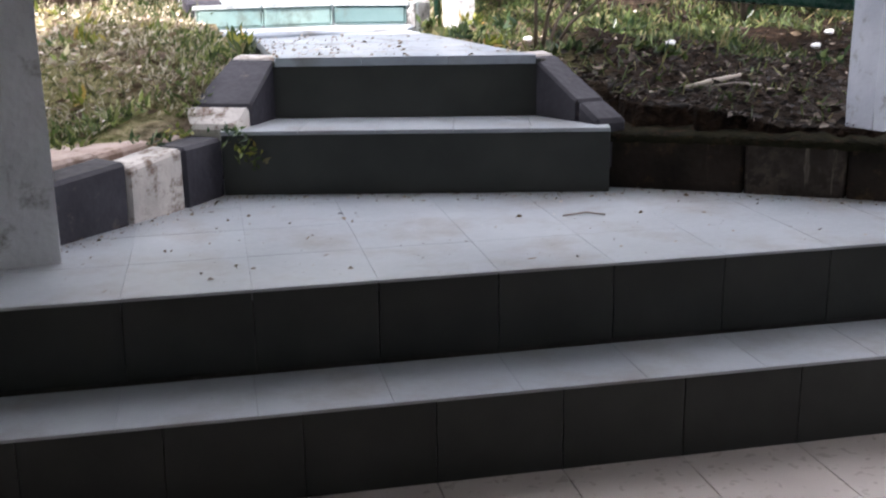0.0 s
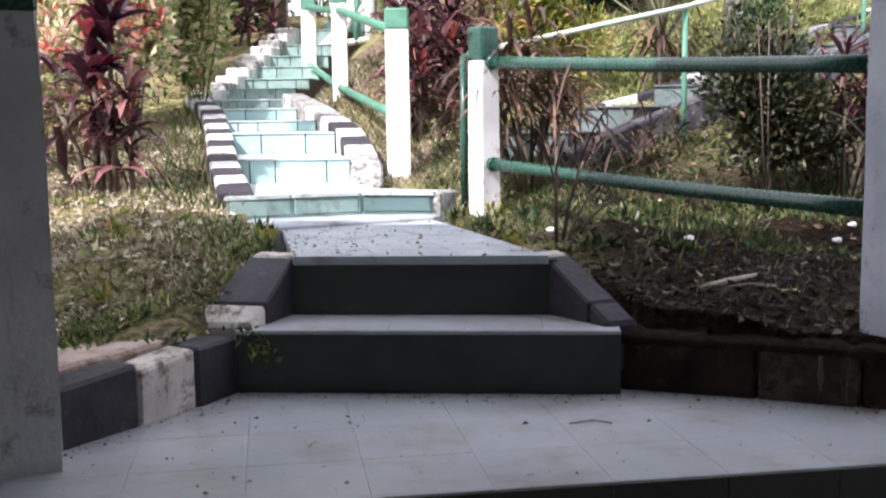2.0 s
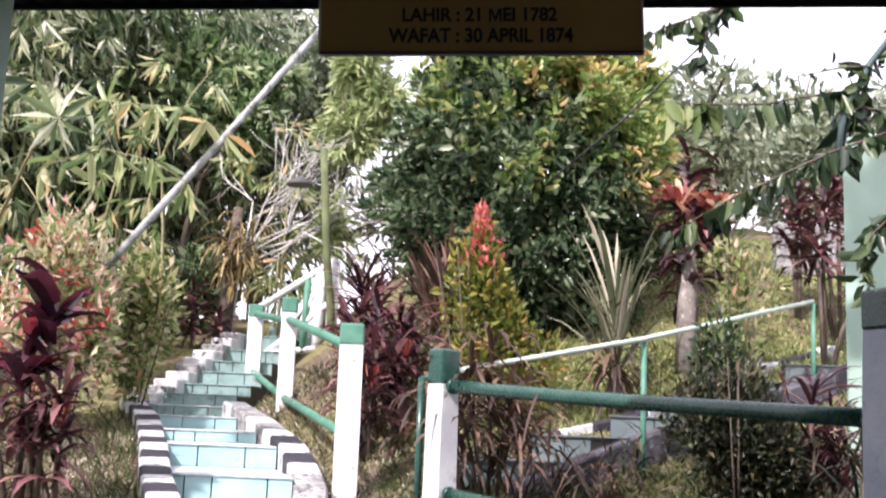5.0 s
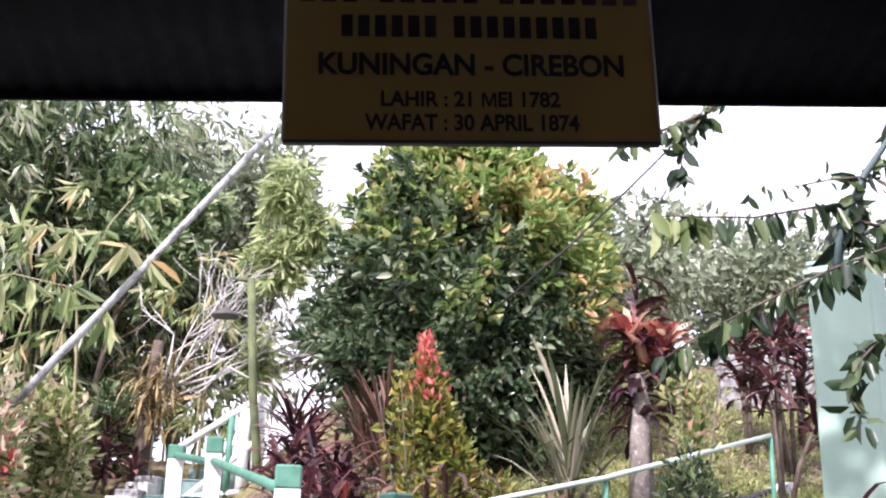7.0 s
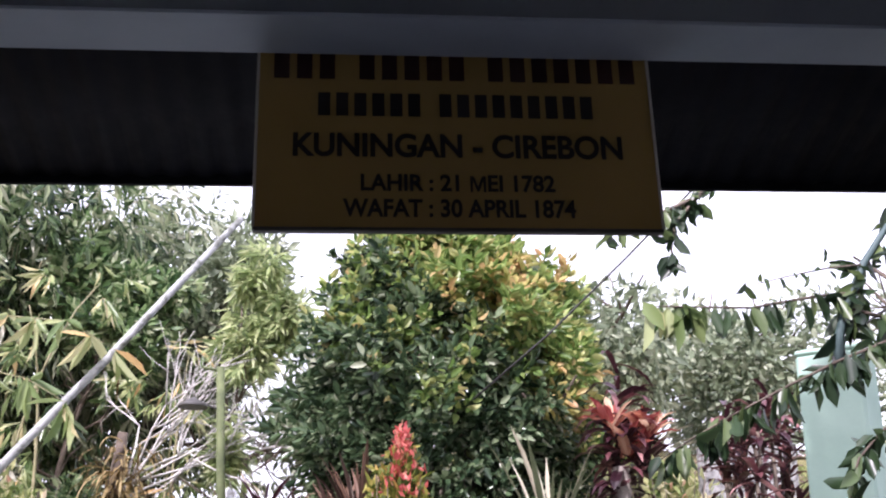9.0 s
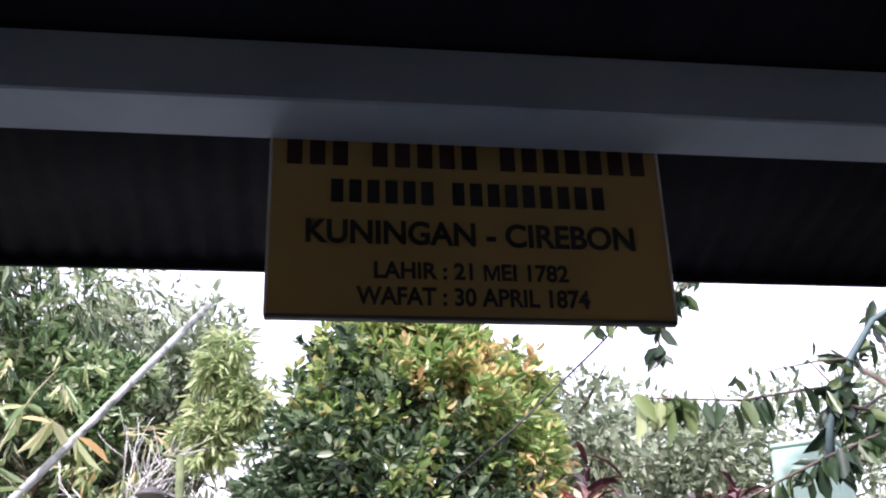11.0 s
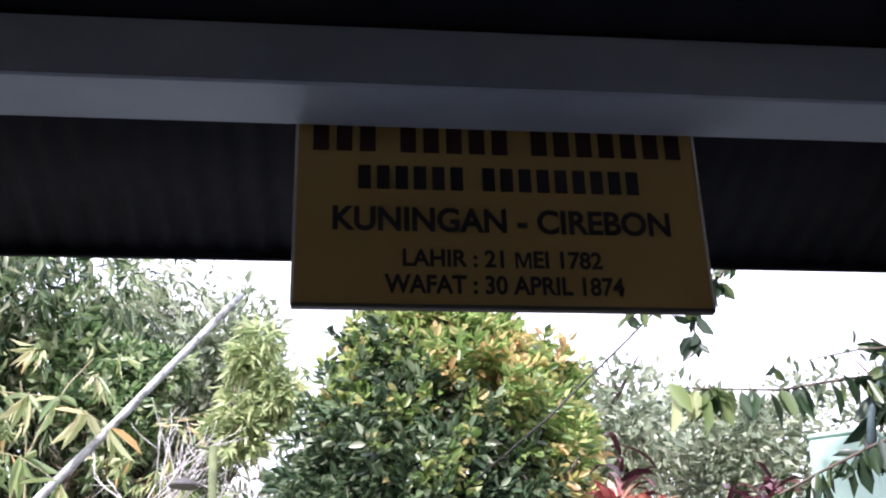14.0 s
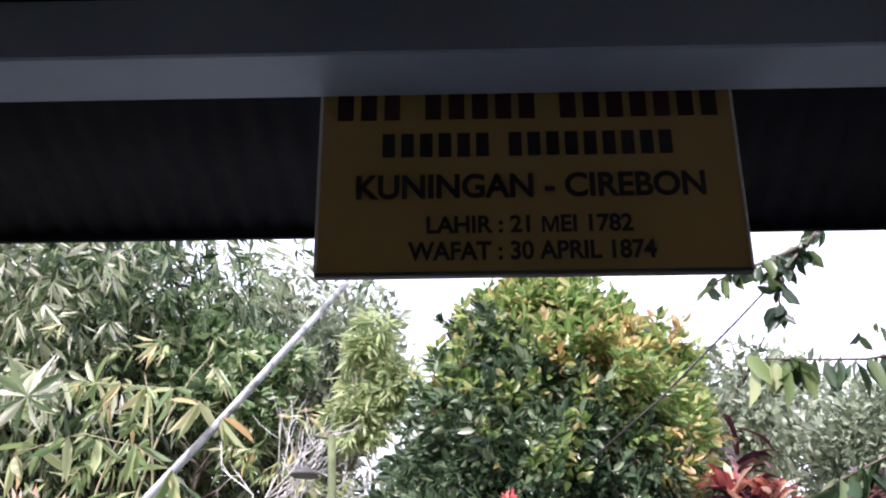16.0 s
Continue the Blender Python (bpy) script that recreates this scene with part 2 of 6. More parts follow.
# bamboo leaves: highlights in the pale ramp end, shade in the deep copy
L_BAMBOO = leaf_mat("bamboo_leaf", [(0.0, (0.03, 0.055, 0.026)), (0.3, (0.14, 0.21, 0.09)), (0.6, (0.35, 0.41, 0.23)), (0.85, (0.6, 0.62, 0.45)), (1.0, (0.8, 0.78, 0.66))], 0.25, 0.5)
L_BAMBOO_D = leaf_mat("shaded_bamboo_leaf", [(0.0, (0.016, 0.036, 0.017)), (0.45, (0.07, 0.125, 0.05)), (0.8, (0.20, 0.28, 0.125)), (1.0, (0.46, 0.48, 0.32))], 0.25, 0.45)
L_BUSHY = leaf_mat("mid_green_leaf", [(0.0, (0.04, 0.085, 0.035)), (0.4, (0.14, 0.24, 0.09)), (0.75, (0.30, 0.40, 0.19)), (1.0, (0.56, 0.60, 0.40))], 0.3, 0.45)
L_FEATHER = leaf_mat("feathery_leaf", [(0.0, (0.15, 0.22, 0.09)), (0.5, (0.38, 0.47, 0.21)), (1.0, (0.62, 0.66, 0.38))], 0.4, 0.5)
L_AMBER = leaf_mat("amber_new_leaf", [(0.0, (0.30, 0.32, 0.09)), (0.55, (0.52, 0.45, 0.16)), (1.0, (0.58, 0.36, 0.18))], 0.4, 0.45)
# sunlit copy of the bamboo leaf, the sun put into a paler yellow-green
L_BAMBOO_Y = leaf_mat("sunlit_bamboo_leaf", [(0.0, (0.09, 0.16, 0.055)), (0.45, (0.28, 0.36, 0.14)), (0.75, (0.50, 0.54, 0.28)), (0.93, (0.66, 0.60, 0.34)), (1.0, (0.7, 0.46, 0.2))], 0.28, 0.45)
# distant leaves, paled in colour to stand for haze
L_FAR = leaf_mat("haze_pale_leaf", [(0.0, (0.09, 0.125, 0.075)), (0.5, (0.22, 0.275, 0.165)), (1.0, (0.43, 0.47, 0.34))], 0.5, 0.35)
L_RED = leaf_mat("red_shrub_leaf", [(0.0, (0.05, 0.11, 0.03)), (0.28, (0.28, 0.37, 0.13)), (0.58, (0.62, 0.61, 0.38)), (0.82, (0.80, 0.60, 0.50)), (1.0, (0.74, 0.24, 0.22))], 0.28, 0.5)
L_HEDGE = leaf_mat("hedge_leaf", [(0.0, (0.05, 0.10, 0.025)), (0.45, (0.25, 0.31, 0.10)), (0.8, (0.52, 0.52, 0.26)), (0.93, (0.68, 0.63, 0.42)), (1.0, (0.66, 0.32, 0.22))], 0.28, 0.5)
L_FRINGE = leaf_mat("fresh_grass_blade", [(0.0, (0.03, 0.055, 0.015)), (0.5, (0.10, 0.15, 0.04)), (0.85, (0.24, 0.29, 0.09)), (1.0, (0.42, 0.40, 0.2))], 0.55, 0.35)
L_LAWN = leaf_mat("lawn_blade", [(0.0, (0.09, 0.13, 0.035)), (0.5, (0.24, 0.30, 0.09)), (1.0, (0.50, 0.52, 0.24))], 0.6, 0.35)
L_YELLOW = leaf_mat("yellow_green_leaf", [(0.0, (0.06, 0.10, 0.02)), (0.5, (0.19, 0.22, 0.04)), (0.85, (0.36, 0.34, 0.08)), (1.0, (0.5, 0.28, 0.08))], 0.45, 0.4)
L_TIP = leaf_mat("scarlet_tip_leaf", [(0.0, (0.42, 0.07, 0.07)), (0.6, (0.66, 0.15, 0.13)), (1.0, (0.66, 0.3, 0.2))], 0.45, 0.45)
L_MAROON = leaf_mat("maroon_strap_leaf", [(0.0, (0.02, 0.007, 0.011)), (0.5, (0.055, 0.017, 0.024)), (0.82, (0.17, 0.065, 0.07)), (1.0, (0.44, 0.23, 0.22))], 0.33, 0.28)
L_PURPLE = leaf_mat("purple_strap_leaf", [(0.0, (0.025, 0.010, 0.018)), (0.45, (0.06, 0.018, 0.03)), (0.8, (0.15, 0.03, 0.05)), (1.0, (0.42, 0.06, 0.075))], 0.22, 0.25)
L_DRY = leaf_mat("dry_strap_leaf", [(0.0, (0.03, 0.018, 0.014)), (0.55, (0.08, 0.045, 0.032)), (1.0, (0.24, 0.14, 0.09))], 0.6, 0.25)
L_YUCCA = leaf_mat("grey_striped_leaf", [(0.0, (0.08, 0.10, 0.05)), (0.5, (0.20, 0.205, 0.125)), (1.0, (0.46, 0.42, 0.31))], 0.4, 0.25)
L_DARK = leaf_mat("dark_bush_leaf", [(0.0, (0.008, 0.014, 0.006)), (0.6, (0.024, 0.034, 0.012)), (0.9, (0.07, 0.065, 0.03)), (1.0, (0.16, 0.13, 0.07))], 0.45, 0.25)
L_GRASS = leaf_mat("grass_blade", [(0.0, (0.04, 0.05, 0.02)), (0.3, (0.14, 0.15, 0.055)), (0.6, (0.32, 0.285, 0.17)), (0.85, (0.50, 0.45, 0.33)), (1.0, (0.72, 0.67, 0.56))], 0.6, 0.3)
# darker copy of the grass blade, with shade put into its green
L_GRASS_D = leaf_mat("shade_coloured_grass_blade", [(0.0, (0.02, 0.035, 0.010)), (0.45, (0.05, 0.085, 0.02)), (0.8, (0.11, 0.14, 0.04)), (1.0, (0.24, 0.2, 0.1))], 0.6, 0.3)
L_VINE = leaf_mat("vine_leaf", [(0.0, (0.015, 0.032, 0.016)), (0.6, (0.045, 0.085, 0.035)), (1.0, (0.16, 0.22, 0.08))], 0.35, 0.35)
L_ORANGE = leaf_mat("orange_rosette_leaf", [(0.0, (0.24, 0.04, 0.045)), (0.4, (0.44, 0.12, 0.10)), (0.7, (0.64, 0.31, 0.20)), (1.0, (0.78, 0.54, 0.37))], 0.4, 0.42)
# darker copy of the fallen leaf: shade right of the steps is in its colour
L_LITTER_D = leaf_mat("shade_dark_fallen_leaf", [(0.0, (0.008, 0.005, 0.004)), (0.6, (0.028, 0.018, 0.012)), (0.95, (0.07, 0.05, 0.036)), (1.0, (0.3, 0.25, 0.2))], 0.8, 0.05)
L_LITTER = leaf_mat("fallen_leaf", [(0.0, (0.08, 0.055, 0.035)), (0.5, (0.28, 0.21, 0.14)), (0.85, (0.58, 0.51, 0.42)), (1.0, (0.8, 0.77, 0.7))], 0.8, 0.1)


def ground_mat():
    m = bpy.data.materials.new("earth_and_thin_grass")
    m.use_nodes = True
    n, l = m.node_tree.nodes, m.node_tree.links
    p = n["Principled BSDF"]
    co = n.new("ShaderNodeTexCoord")
    big = n.new("ShaderNodeTexNoise")
    big.inputs["Scale"].default_value, big.inputs["Detail"].default_value = 1.1, 8
    fine = n.new("ShaderNodeTexNoise")
    fine.inputs["Scale"].default_value, fine.inputs["Detail"].default_value = 26, 6
    for t in (big, fine):
        l.new(co.outputs["Object"], t.inputs["Vector"])
    soil = n.new("ShaderNodeValToRGB")
    soil.color_ramp.elements[0].position, soil.color_ramp.elements[1].position = 0.35, 0.7
    soil.color_ramp.elements[0].color, soil.color_ramp.elements[1].color = (0.065, 0.048, 0.034, 1), (0.24, 0.185, 0.135, 1)
    l.new(fine.outputs["Fac"], soil.inputs["Fac"])
    turf = n.new("ShaderNodeValToRGB")
    turf.color_ramp.elements[0].position, turf.color_ramp.elements[1].position = 0.35, 0.7
    turf.color_ramp.elements[0].color, turf.color_ramp.elements[1].color = (0.10, 0.105, 0.035, 1), (0.32, 0.28, 0.15, 1)
    l.new(fine.outputs["Fac"], turf.inputs["Fac"])
    edge = n.new("ShaderNodeValToRGB")
    edge.color_ramp.elements[0].position, edge.color_ramp.elements[1].position = 0.44, 0.56
    l.new(big.outputs["Fac"], edge.inputs["Fac"])
    mx = n.new("ShaderNodeMixRGB")
    l.new(edge.outputs["Color"], mx.inputs["Fac"])
    l.new(soil.outputs["Color"], mx.inputs["Color1"])
    l.new(turf.outputs["Color"], mx.inputs["Color2"])
    # dark bare soil right of the steps, with tree shade put into its colour
    sep = n.new("ShaderNodeSeparateXYZ")
    l.new(co.outputs["Object"], sep.inputs[0])
    ax = n.new("ShaderNodeMapRange")
    ax.inputs["From Min"].default_value, ax.inputs["From Max"].default_value = 0.0, 0.5
    l.new(sep.outputs["X"], ax.inputs["Value"])
    ay = n.new("ShaderNodeMapRange")
    ay.inputs["From Min"].default_value, ay.inputs["From Max"].default_value = 7.2, 5.6
    l.new(sep.outputs["Y"], ay.inputs["Value"])
    both = n.new("ShaderNodeMath")
    both.operation = "MULTIPLY"
    l.new(ax.outputs["Result"], both.inputs[0])
    l.new(ay.outputs["Result"], both.inputs[1])
    shade_soil = n.new("ShaderNodeValToRGB")
    shade_soil.color_ramp.elements[0].position, shade_soil.color_ramp.elements[1].position = 0.35, 0.75
    shade_soil.color_ramp.elements[0].color, shade_soil.color_ramp.elements[1].color = (0.006, 0.004, 0.0028, 1), (0.034, 0.021, 0.013, 1)
    l.new(fine.outputs["Fac"], shade_soil.inputs["Fac"])
    shade_mix = n.new("ShaderNodeMixRGB")
    l.new(both.outputs["Value"], shade_mix.inputs["Fac"])
    l.new(mx.outputs["Color"], shade_mix.inputs["Color1"])
    l.new(shade_soil.outputs["Color"], shade_mix.inputs["Color2"])
    l.new(shade_mix.outputs["Color"], p.inputs["Base Color"])
    p.inputs["Roughness"].default_value = 0.95
    p.inputs["Specular IOR Level"].default_value = 0.1
    b = n.new("ShaderNodeBump")
    b.inputs["Strength"].default_value, b.inputs["Distance"].default_value = 1.0, 0.05
    l.new(fine.outputs["Fac"], b.inputs["Height"])
    l.new(b.outputs["Normal"], p.inputs["Normal"])
    return m


M_GROUND = ground_mat()


# ---------------------------------------------------------------- building helpers
def link_mesh(name, me, material, parent=None, label="", m=None):
    ob = new(name, me)
    me.materials.clear()
    me.materials.append(material)
    if parent is not None:
        ob.parent = parent
    if m is not None:
        ob.matrix_basis = m
    if label:
        ob["label"] = label
    return ob


def part(name, bm, material, parent=None, label="", m=None):
    """Links a bmesh as one mesh object, under a thing or a part if one is given."""
    me = bpy.data.meshes.new(name)
    bm.normal_update()
    bm.to_mesh(me)
    bm.free()
    return link_mesh(name, me, material, parent, label, m)


def raw(name, verts, faces, material, parent=None, label="", m=None):
    me = bpy.data.meshes.new(name)
    me.from_pydata([tuple(v) for v in verts], [], faces)
    me.update()
    return link_mesh(name, me, material, parent, label, m)


def thing(name, label, category, at=(0, 0, 0), group="", kind="", m=None):
    e = new(name)
    e.empty_display_size = 0.1
    e.matrix_basis = m if m is not None else pose(*at)
    return tagged(e, label, category, group, kind)


def box(x0, y0, z0, x1, y1, z1, bevel=0.006):
    bm = bmesh.new()
    bmesh.ops.create_cube(bm, size=1)
    for v in bm.verts:
        v.co = Vector(((x0 + x1) / 2 + v.co.x * (x1 - x0), (y0 + y1) / 2 + v.co.y * (y1 - y0), (z0 + z1) / 2 + v.co.z * (z1 - z0)))
    if bevel:
        bmesh.ops.bevel(bm, geom=bm.edges[:], offset=bevel, segments=1, affect="EDGES")
    return bm


def prism(corners, z0, tops, bevel=0.008):
    """An upright block on a polygon in plan, with a height for each corner (or one for all)."""
    if not hasattr(tops, "__len__"):
        tops = [tops] * len(corners)
    bm = bmesh.new()
    low = [bm.verts.new((x, y, z0)) for x, y in corners]
    up = [bm.verts.new((x, y, t)) for (x, y), t in zip(corners, tops)]
    n = len(corners)
    bm.faces.new(low[::-1])
    bm.faces.new(up)
    for i in range(n):
        bm.faces.new((low[i], low[(i + 1) % n], up[(i + 1) % n], up[i]))
    bmesh.ops.recalc_face_normals(bm, faces=bm.faces[:])
    if bevel:
        bmesh.ops.bevel(bm, geom=bm.edges[:], offset=bevel, segments=1, affect="EDGES")
    return bm


def tube(points, radii, sides=8):
    """A round, tapered tube along points."""
    pts = [Vector(p) for p in points]
    bm = bmesh.new()
    rings = []
    for i, p in enumerate(pts):
        d = (pts[min(i + 1, len(pts) - 1)] - pts[max(i - 1, 0)]).normalized()
        a = d.orthogonal().normalized() if i == 0 else (a - d * a.dot(d)).normalized()
        b = d.cross(a)
        r = radii[i] if hasattr(radii, "__len__") else radii
        rings.append([bm.verts.new(p + r * (math.cos(t) * a + math.sin(t) * b)) for t in (2 * math.pi * k / sides for k in range(sides))])
    for u, w in zip(rings, rings[1:]):
        for k in range(sides):
            f = bm.faces.new((u[k], u[(k + 1) % sides], w[(k + 1) % sides], w[k]))
            f.smooth = True
    bm.faces.new(rings[0][::-1])
    bm.faces.new(rings[-1])
    return bm


def join(*bms):
    out = bmesh.new()
    for b in bms:
        me = bpy.data.meshes.new("join")
        b.to_mesh(me)
        b.free()
        out.from_mesh(me)
        bpy.data.meshes.remove(me)
    return out


def unit(v):
    return v / np.maximum(np.linalg.norm(v, axis=-1, keepdims=True), 1e-9)


def leaf_mesh(name, base, way, size, width, material, parent=None, label="", rng=None, fold=0.25, droop=0.0, m=None, full=False):
    """Folded pointed leaves at base points, growing along way; size and width in metres, one each or one for all."""
    n = len(base)
    way = unit(way + np.array([0, 0, -1.0]) * droop)
    side = unit(np.cross(way, rng.normal(size=(n, 3))))
    nor = np.cross(side, way)
    size, width = np.broadcast_to(size, n)[:, None], np.broadcast_to(width, n)[:, None]
    low = nor * width * fold
    if full:
        a, b = base + way * size * 0.28 + low, base + way * size * 0.68 + low - nor * size * 0.03
        s = side * width / 2
        v = np.stack([base, a + s * 0.92, b + s * 0.85, base + way * size - nor * size * 0.12, b - s * 0.85, a - s * 0.92], 1).reshape(-1, 3)
        k = np.arange(n)[:, None] * 6
        faces = np.concatenate([k + [0, 1, 2], k + [0, 2, 3], k + [0, 3, 4], k + [0, 4, 5]], 1).reshape(-1, 3)
    else:
        mid = base + way * size * 0.45
        v = np.stack([base, mid + side * width / 2 + low, base + way * size - nor * size * 0.06, mid - side * width / 2 + low], 1).reshape(-1, 3)
        k = np.arange(n)[:, None] * 4
        faces = np.concatenate([k + [0, 1, 2], k + [0, 2, 3]], 1).reshape(-1, 3)
    me = bpy.data.meshes.new(name)
    me.vertices.add(len(v))
    me.vertices.foreach_set("co", v.astype(np.float32).ravel())
    me.loops.add(faces.size)
    me.loops.foreach_set("vertex_index", faces.astype(np.int32).ravel())
    me.polygons.add(len(faces))
    me.polygons.foreach_set("loop_start", np.arange(0, faces.size, 3, dtype=np.int32))
    me.update(calc_edges=True)
    return link_mesh(name, me, material, parent, label, m)


def blades(name, roots, ways, lengths, widths, bend, material, parent=None, label="", rng=None, segs=4):
    """Long strap leaves that arch over by their own weight."""
    verts, faces = [], []
    for r, w, L, wd, bd in zip(roots, ways, lengths, widths, bend):
        p, d = Vector(r), Vector(w).normalized()
        s = d.cross(Vector((0, 0, 1)))
        s = s.normalized() if s.length > 0.05 else Vector((1, 0, 0))
        s = (s + Vector(rng.normal(size=3)) * 0.15).normalized()
        k0 = len(verts)
        for i in range(segs + 1):
            t = i / segs
            half = wd * 0.5 * (0.45 + 1.5 * t) * (1 - t) ** 0.55 if t < 1 else 0.0
            half = max(half, wd * 0.04)
            up = s.cross(d)
            verts += [p - s * half + up * half * 0.35, p, p + s * half + up * half * 0.35]
            p = p + d * (L / segs)
            d = (d + Vector((0, 0, -1)) * bd / segs * (0.4 + 1.6 * t)).normalized()
        for i in range(segs):
            a = k0 + 3 * i
            faces += [(a, a + 1, a + 4, a + 3), (a + 1, a + 2, a + 5, a + 4)]
    return raw(name, verts, faces, material, parent, label)


def blob_points(rng, n, centre, radii, shell=0.55, lumps=9):
    """Points through a lumpy crown: several overlapping clumps, denser towards their outsides."""
    c = unit(rng.normal(size=(lumps, 3))) * (rng.random((lumps, 1)) ** 0.5) * 0.68
    r = 0.30 + 0.26 * rng.random(lumps)
    k = rng.integers(0, lumps, n)
    q = unit(rng.normal(size=(n, 3))) * (shell + (1 - shell) * rng.random((n, 1)))
    out = c[k] + q * r[k][:, None]
    return np.array(centre) + out * np.array(radii), q


# ---------------------------------------------------------------- terrain
def ramp(v, table):
    return np.interp(v, [a for a, _ in table], [b for _, b in table])


LEFT_LIE = [(-40, 0.3), (2.0, 0.52), (2.6, 0.565), (3.0, 0.60), (3.3, 0.645), (3.8, 0.84), (4.6, 0.92), (5.4, 0.99), (6.2, 1.09), (7.5, 1.32), (8.7, 1.50), (9.6, 1.72), (10.8, 2.08), (12.5, 2.5), (16, 2.9), (40, 3.2), (400, 3.2)]
RIGHT_LIE = [(-40, 0.3), (2.0, 0.52), (3.2, 0.575), (3.6, 0.635), (4.0, 0.71), (4.4, 0.79), (5.3, 0.88), (6.6, 1.17), (7.8, 1.62), (8.6, 2.0), (10, 2.7), (12, 3.55), (16, 4.5), (40, 5.0), (400, 5.0)]
MID_LIE = [(-40, 0.3), (3.6, 0.80), (4.8, 0.83), (5.9, 0.97), (6.9, 1.10), (7.5, 1.22), (8.1, 1.32), (8.7, 1.42), (9.6, 1.62), (10.8, 2.0), (12.5, 2.4), (16, 2.9), (40, 3.2), (400, 3.2)]
STAIR_X = [(3.6, -0.3), (4.8, -0.75), (6.0, -1.27), (6.9, -1.52), (7.5, -1.74), (8.1, -1.96), (8.7, -2.22), (9.6, -2.2), (11.3, -2.1), (14, -2.0)]


def lie(x, y):
    """Height of the ground."""
    x, y = np.asarray(x, float), np.asarray(y, float)
    off = x - ramp(y, STAIR_X)
    l, r, c = ramp(y, LEFT_LIE), ramp(y, RIGHT_LIE), ramp(y, MID_LIE)
    wide = 0.46
    side = np.where(off < 0, l, c + (r - c) * np.clip((off - wide) / 1.3, 0, 1))
    core = np.clip((np.abs(off) - wide + 0.06) / 0.08, 0, 1)
    h = np.where(y > 3.5, c - 0.1 + (side - c + 0.1) * core, side)
    wob = 0.018 * np.sin(5.1 * x + 2.3 * y) + 0.014 * np.sin(9.7 * x - 7.1 * y) + 0.01 * np.sin(17 * y + 3 * x)
    h = h + wob * np.clip((np.abs(off) - wide) / 0.3, 0, 1)
    # the sunken forecourt and its steps
    left_edge = np.interp(y, [2.2, 2.65, 2.93, 3.16, 3.42, 3.7], [-1.5, -1.36, -1.22, -1.10, -1.0, -1.0])
    right_edge = np.interp(y, [2.2, 3.15, 3.45, 3.7], [2.1, 1.36, 0.52, 0.40])
    court = (y < 3.68) & (x > left_edge) & (x < right_edge) & ((y < 3.52) | (np.abs(x + 0.3) < 0.72))
    room = (y < 2.2) & (x > -2.7) & (x < 2.7)
    return np.where(court | room, -0.35, h)


def build_ground():
    xs = np.concatenate([[-400, -120, -40, -16, -9, -6.5], np.arange(-5, 5.01, 0.075), [6.5, 9, 16, 40, 120, 400]])
    ys = np.concatenate([[-400, -100, -30, -10, -5, -3.4, -1, 0.5], np.arange(1.6, 12.6, 0.075), [13.2, 14, 16, 20, 30, 60, 140, 400]])
    gx, gy = np.meshgrid(xs, ys)
    gz = lie(gx, gy)
    v = np.stack([gx, gy, gz], -1).reshape(-1, 3)
    w = len(xs)
    i = (np.arange(len(ys) - 1)[:, None] * w + np.arange(w - 1)).ravel()
    faces = np.stack([i, i + 1, i + w + 1, i + w], 1)
    ob = raw("ground", v, faces.tolist(), M_GROUND)
    for poly in ob.data.polygons:
        poly.use_smooth = True
    return tagged(ob, "brown earth hillside with thin patchy grass", "ground", kind="structure")


build_ground()

# ---------------------------------------------------------------- forecourt: floor, steps A and B, landing
TURN = radians(13.2)
COURT = Matrix.Translation((0.0, 2.39, 0)) @ Matrix.Rotation(TURN, 4, "Z")   # x along the nose of the upper step, y away from it
T = 0.315            # tile module


def tile_mesh(w, d, h, gap=0.0025):
    """A tile with eased edges, its top at z = 0, corner at the origin."""
    bm = box(gap / 2, gap / 2, -h, w - gap / 2, d - gap / 2, 0, 0)
    bmesh.ops.bevel(bm, geom=[e for e in bm.edges if all(v.co.z > -0.001 for v in e.verts)], offset=0.0007, segments=1, affect="EDGES")
    me = bpy.data.meshes.new("tile")
    bm.to_mesh(me)
    bm.free()
    return me


def lay(me, name, parent, material, m):
    ob = new(name, me)
    if not me.materials:
        me.materials.append(material)
    ob.parent = parent
    ob.matrix_basis = m
    return ob


floor = thing("floor", "pale beige tiled pavilion floor below dark steps", "floor", kind="structure", m=COURT)
part("screed", box(-3.2, -6.2, -0.3, 3.2, -0.27, -0.012, 0), M_GROUT, floor)
ft = tile_mesh(T, T, 0.012)
for i in range(-8, 9):
    for j in range(16):
        lay(ft, "tile", floor, M_FLOOR, Matrix.Translation((0.09 + i * T, -0.27 - (j + 1) * T, 0)))

entry_steps = thing("entry_steps", "two dark-fronted tiled steps with grey treads", "steps", kind="structure", m=COURT)
part("core", join(box(-3.2, -0.262, -0.3, 3.2, 0.1, 0.206, 0), box(-3.2, 0.012, 0.0, 3.2, 2.0, 0.405, 0)), M_GROUT, entry_steps)
part("mortar_bed", box(-3.2, 0.016, 0.403, 3.2, 2.0, 0.43, 0), M_GROUT_L, entry_steps)
rt = tile_mesh(T, 0.213, 0.01)
rb = tile_mesh(T, 0.213, 0.01)
at_ = tile_mesh(T, 0.262, 0.008, 0.0008)
for i in range(-6, 6):
    lay(rt, "riser_tile", entry_steps, M_RISER, Matrix.Translation((0.09 + i * T, -0.272, 0.0)) @ Matrix.Rotation(radians(90), 4, "X"))
    lay(rb, "riser_tile", entry_steps, M_RISER, Matrix.Translation((0.0 + i * T, 0.002, 0.222)) @ Matrix.Rotation(radians(90), 4, "X"))
    lay(at_, "tread_tile", entry_steps, M_TILE, Matrix.Translation((0.09 + i * T - 0.1, -0.278, 0.22)))
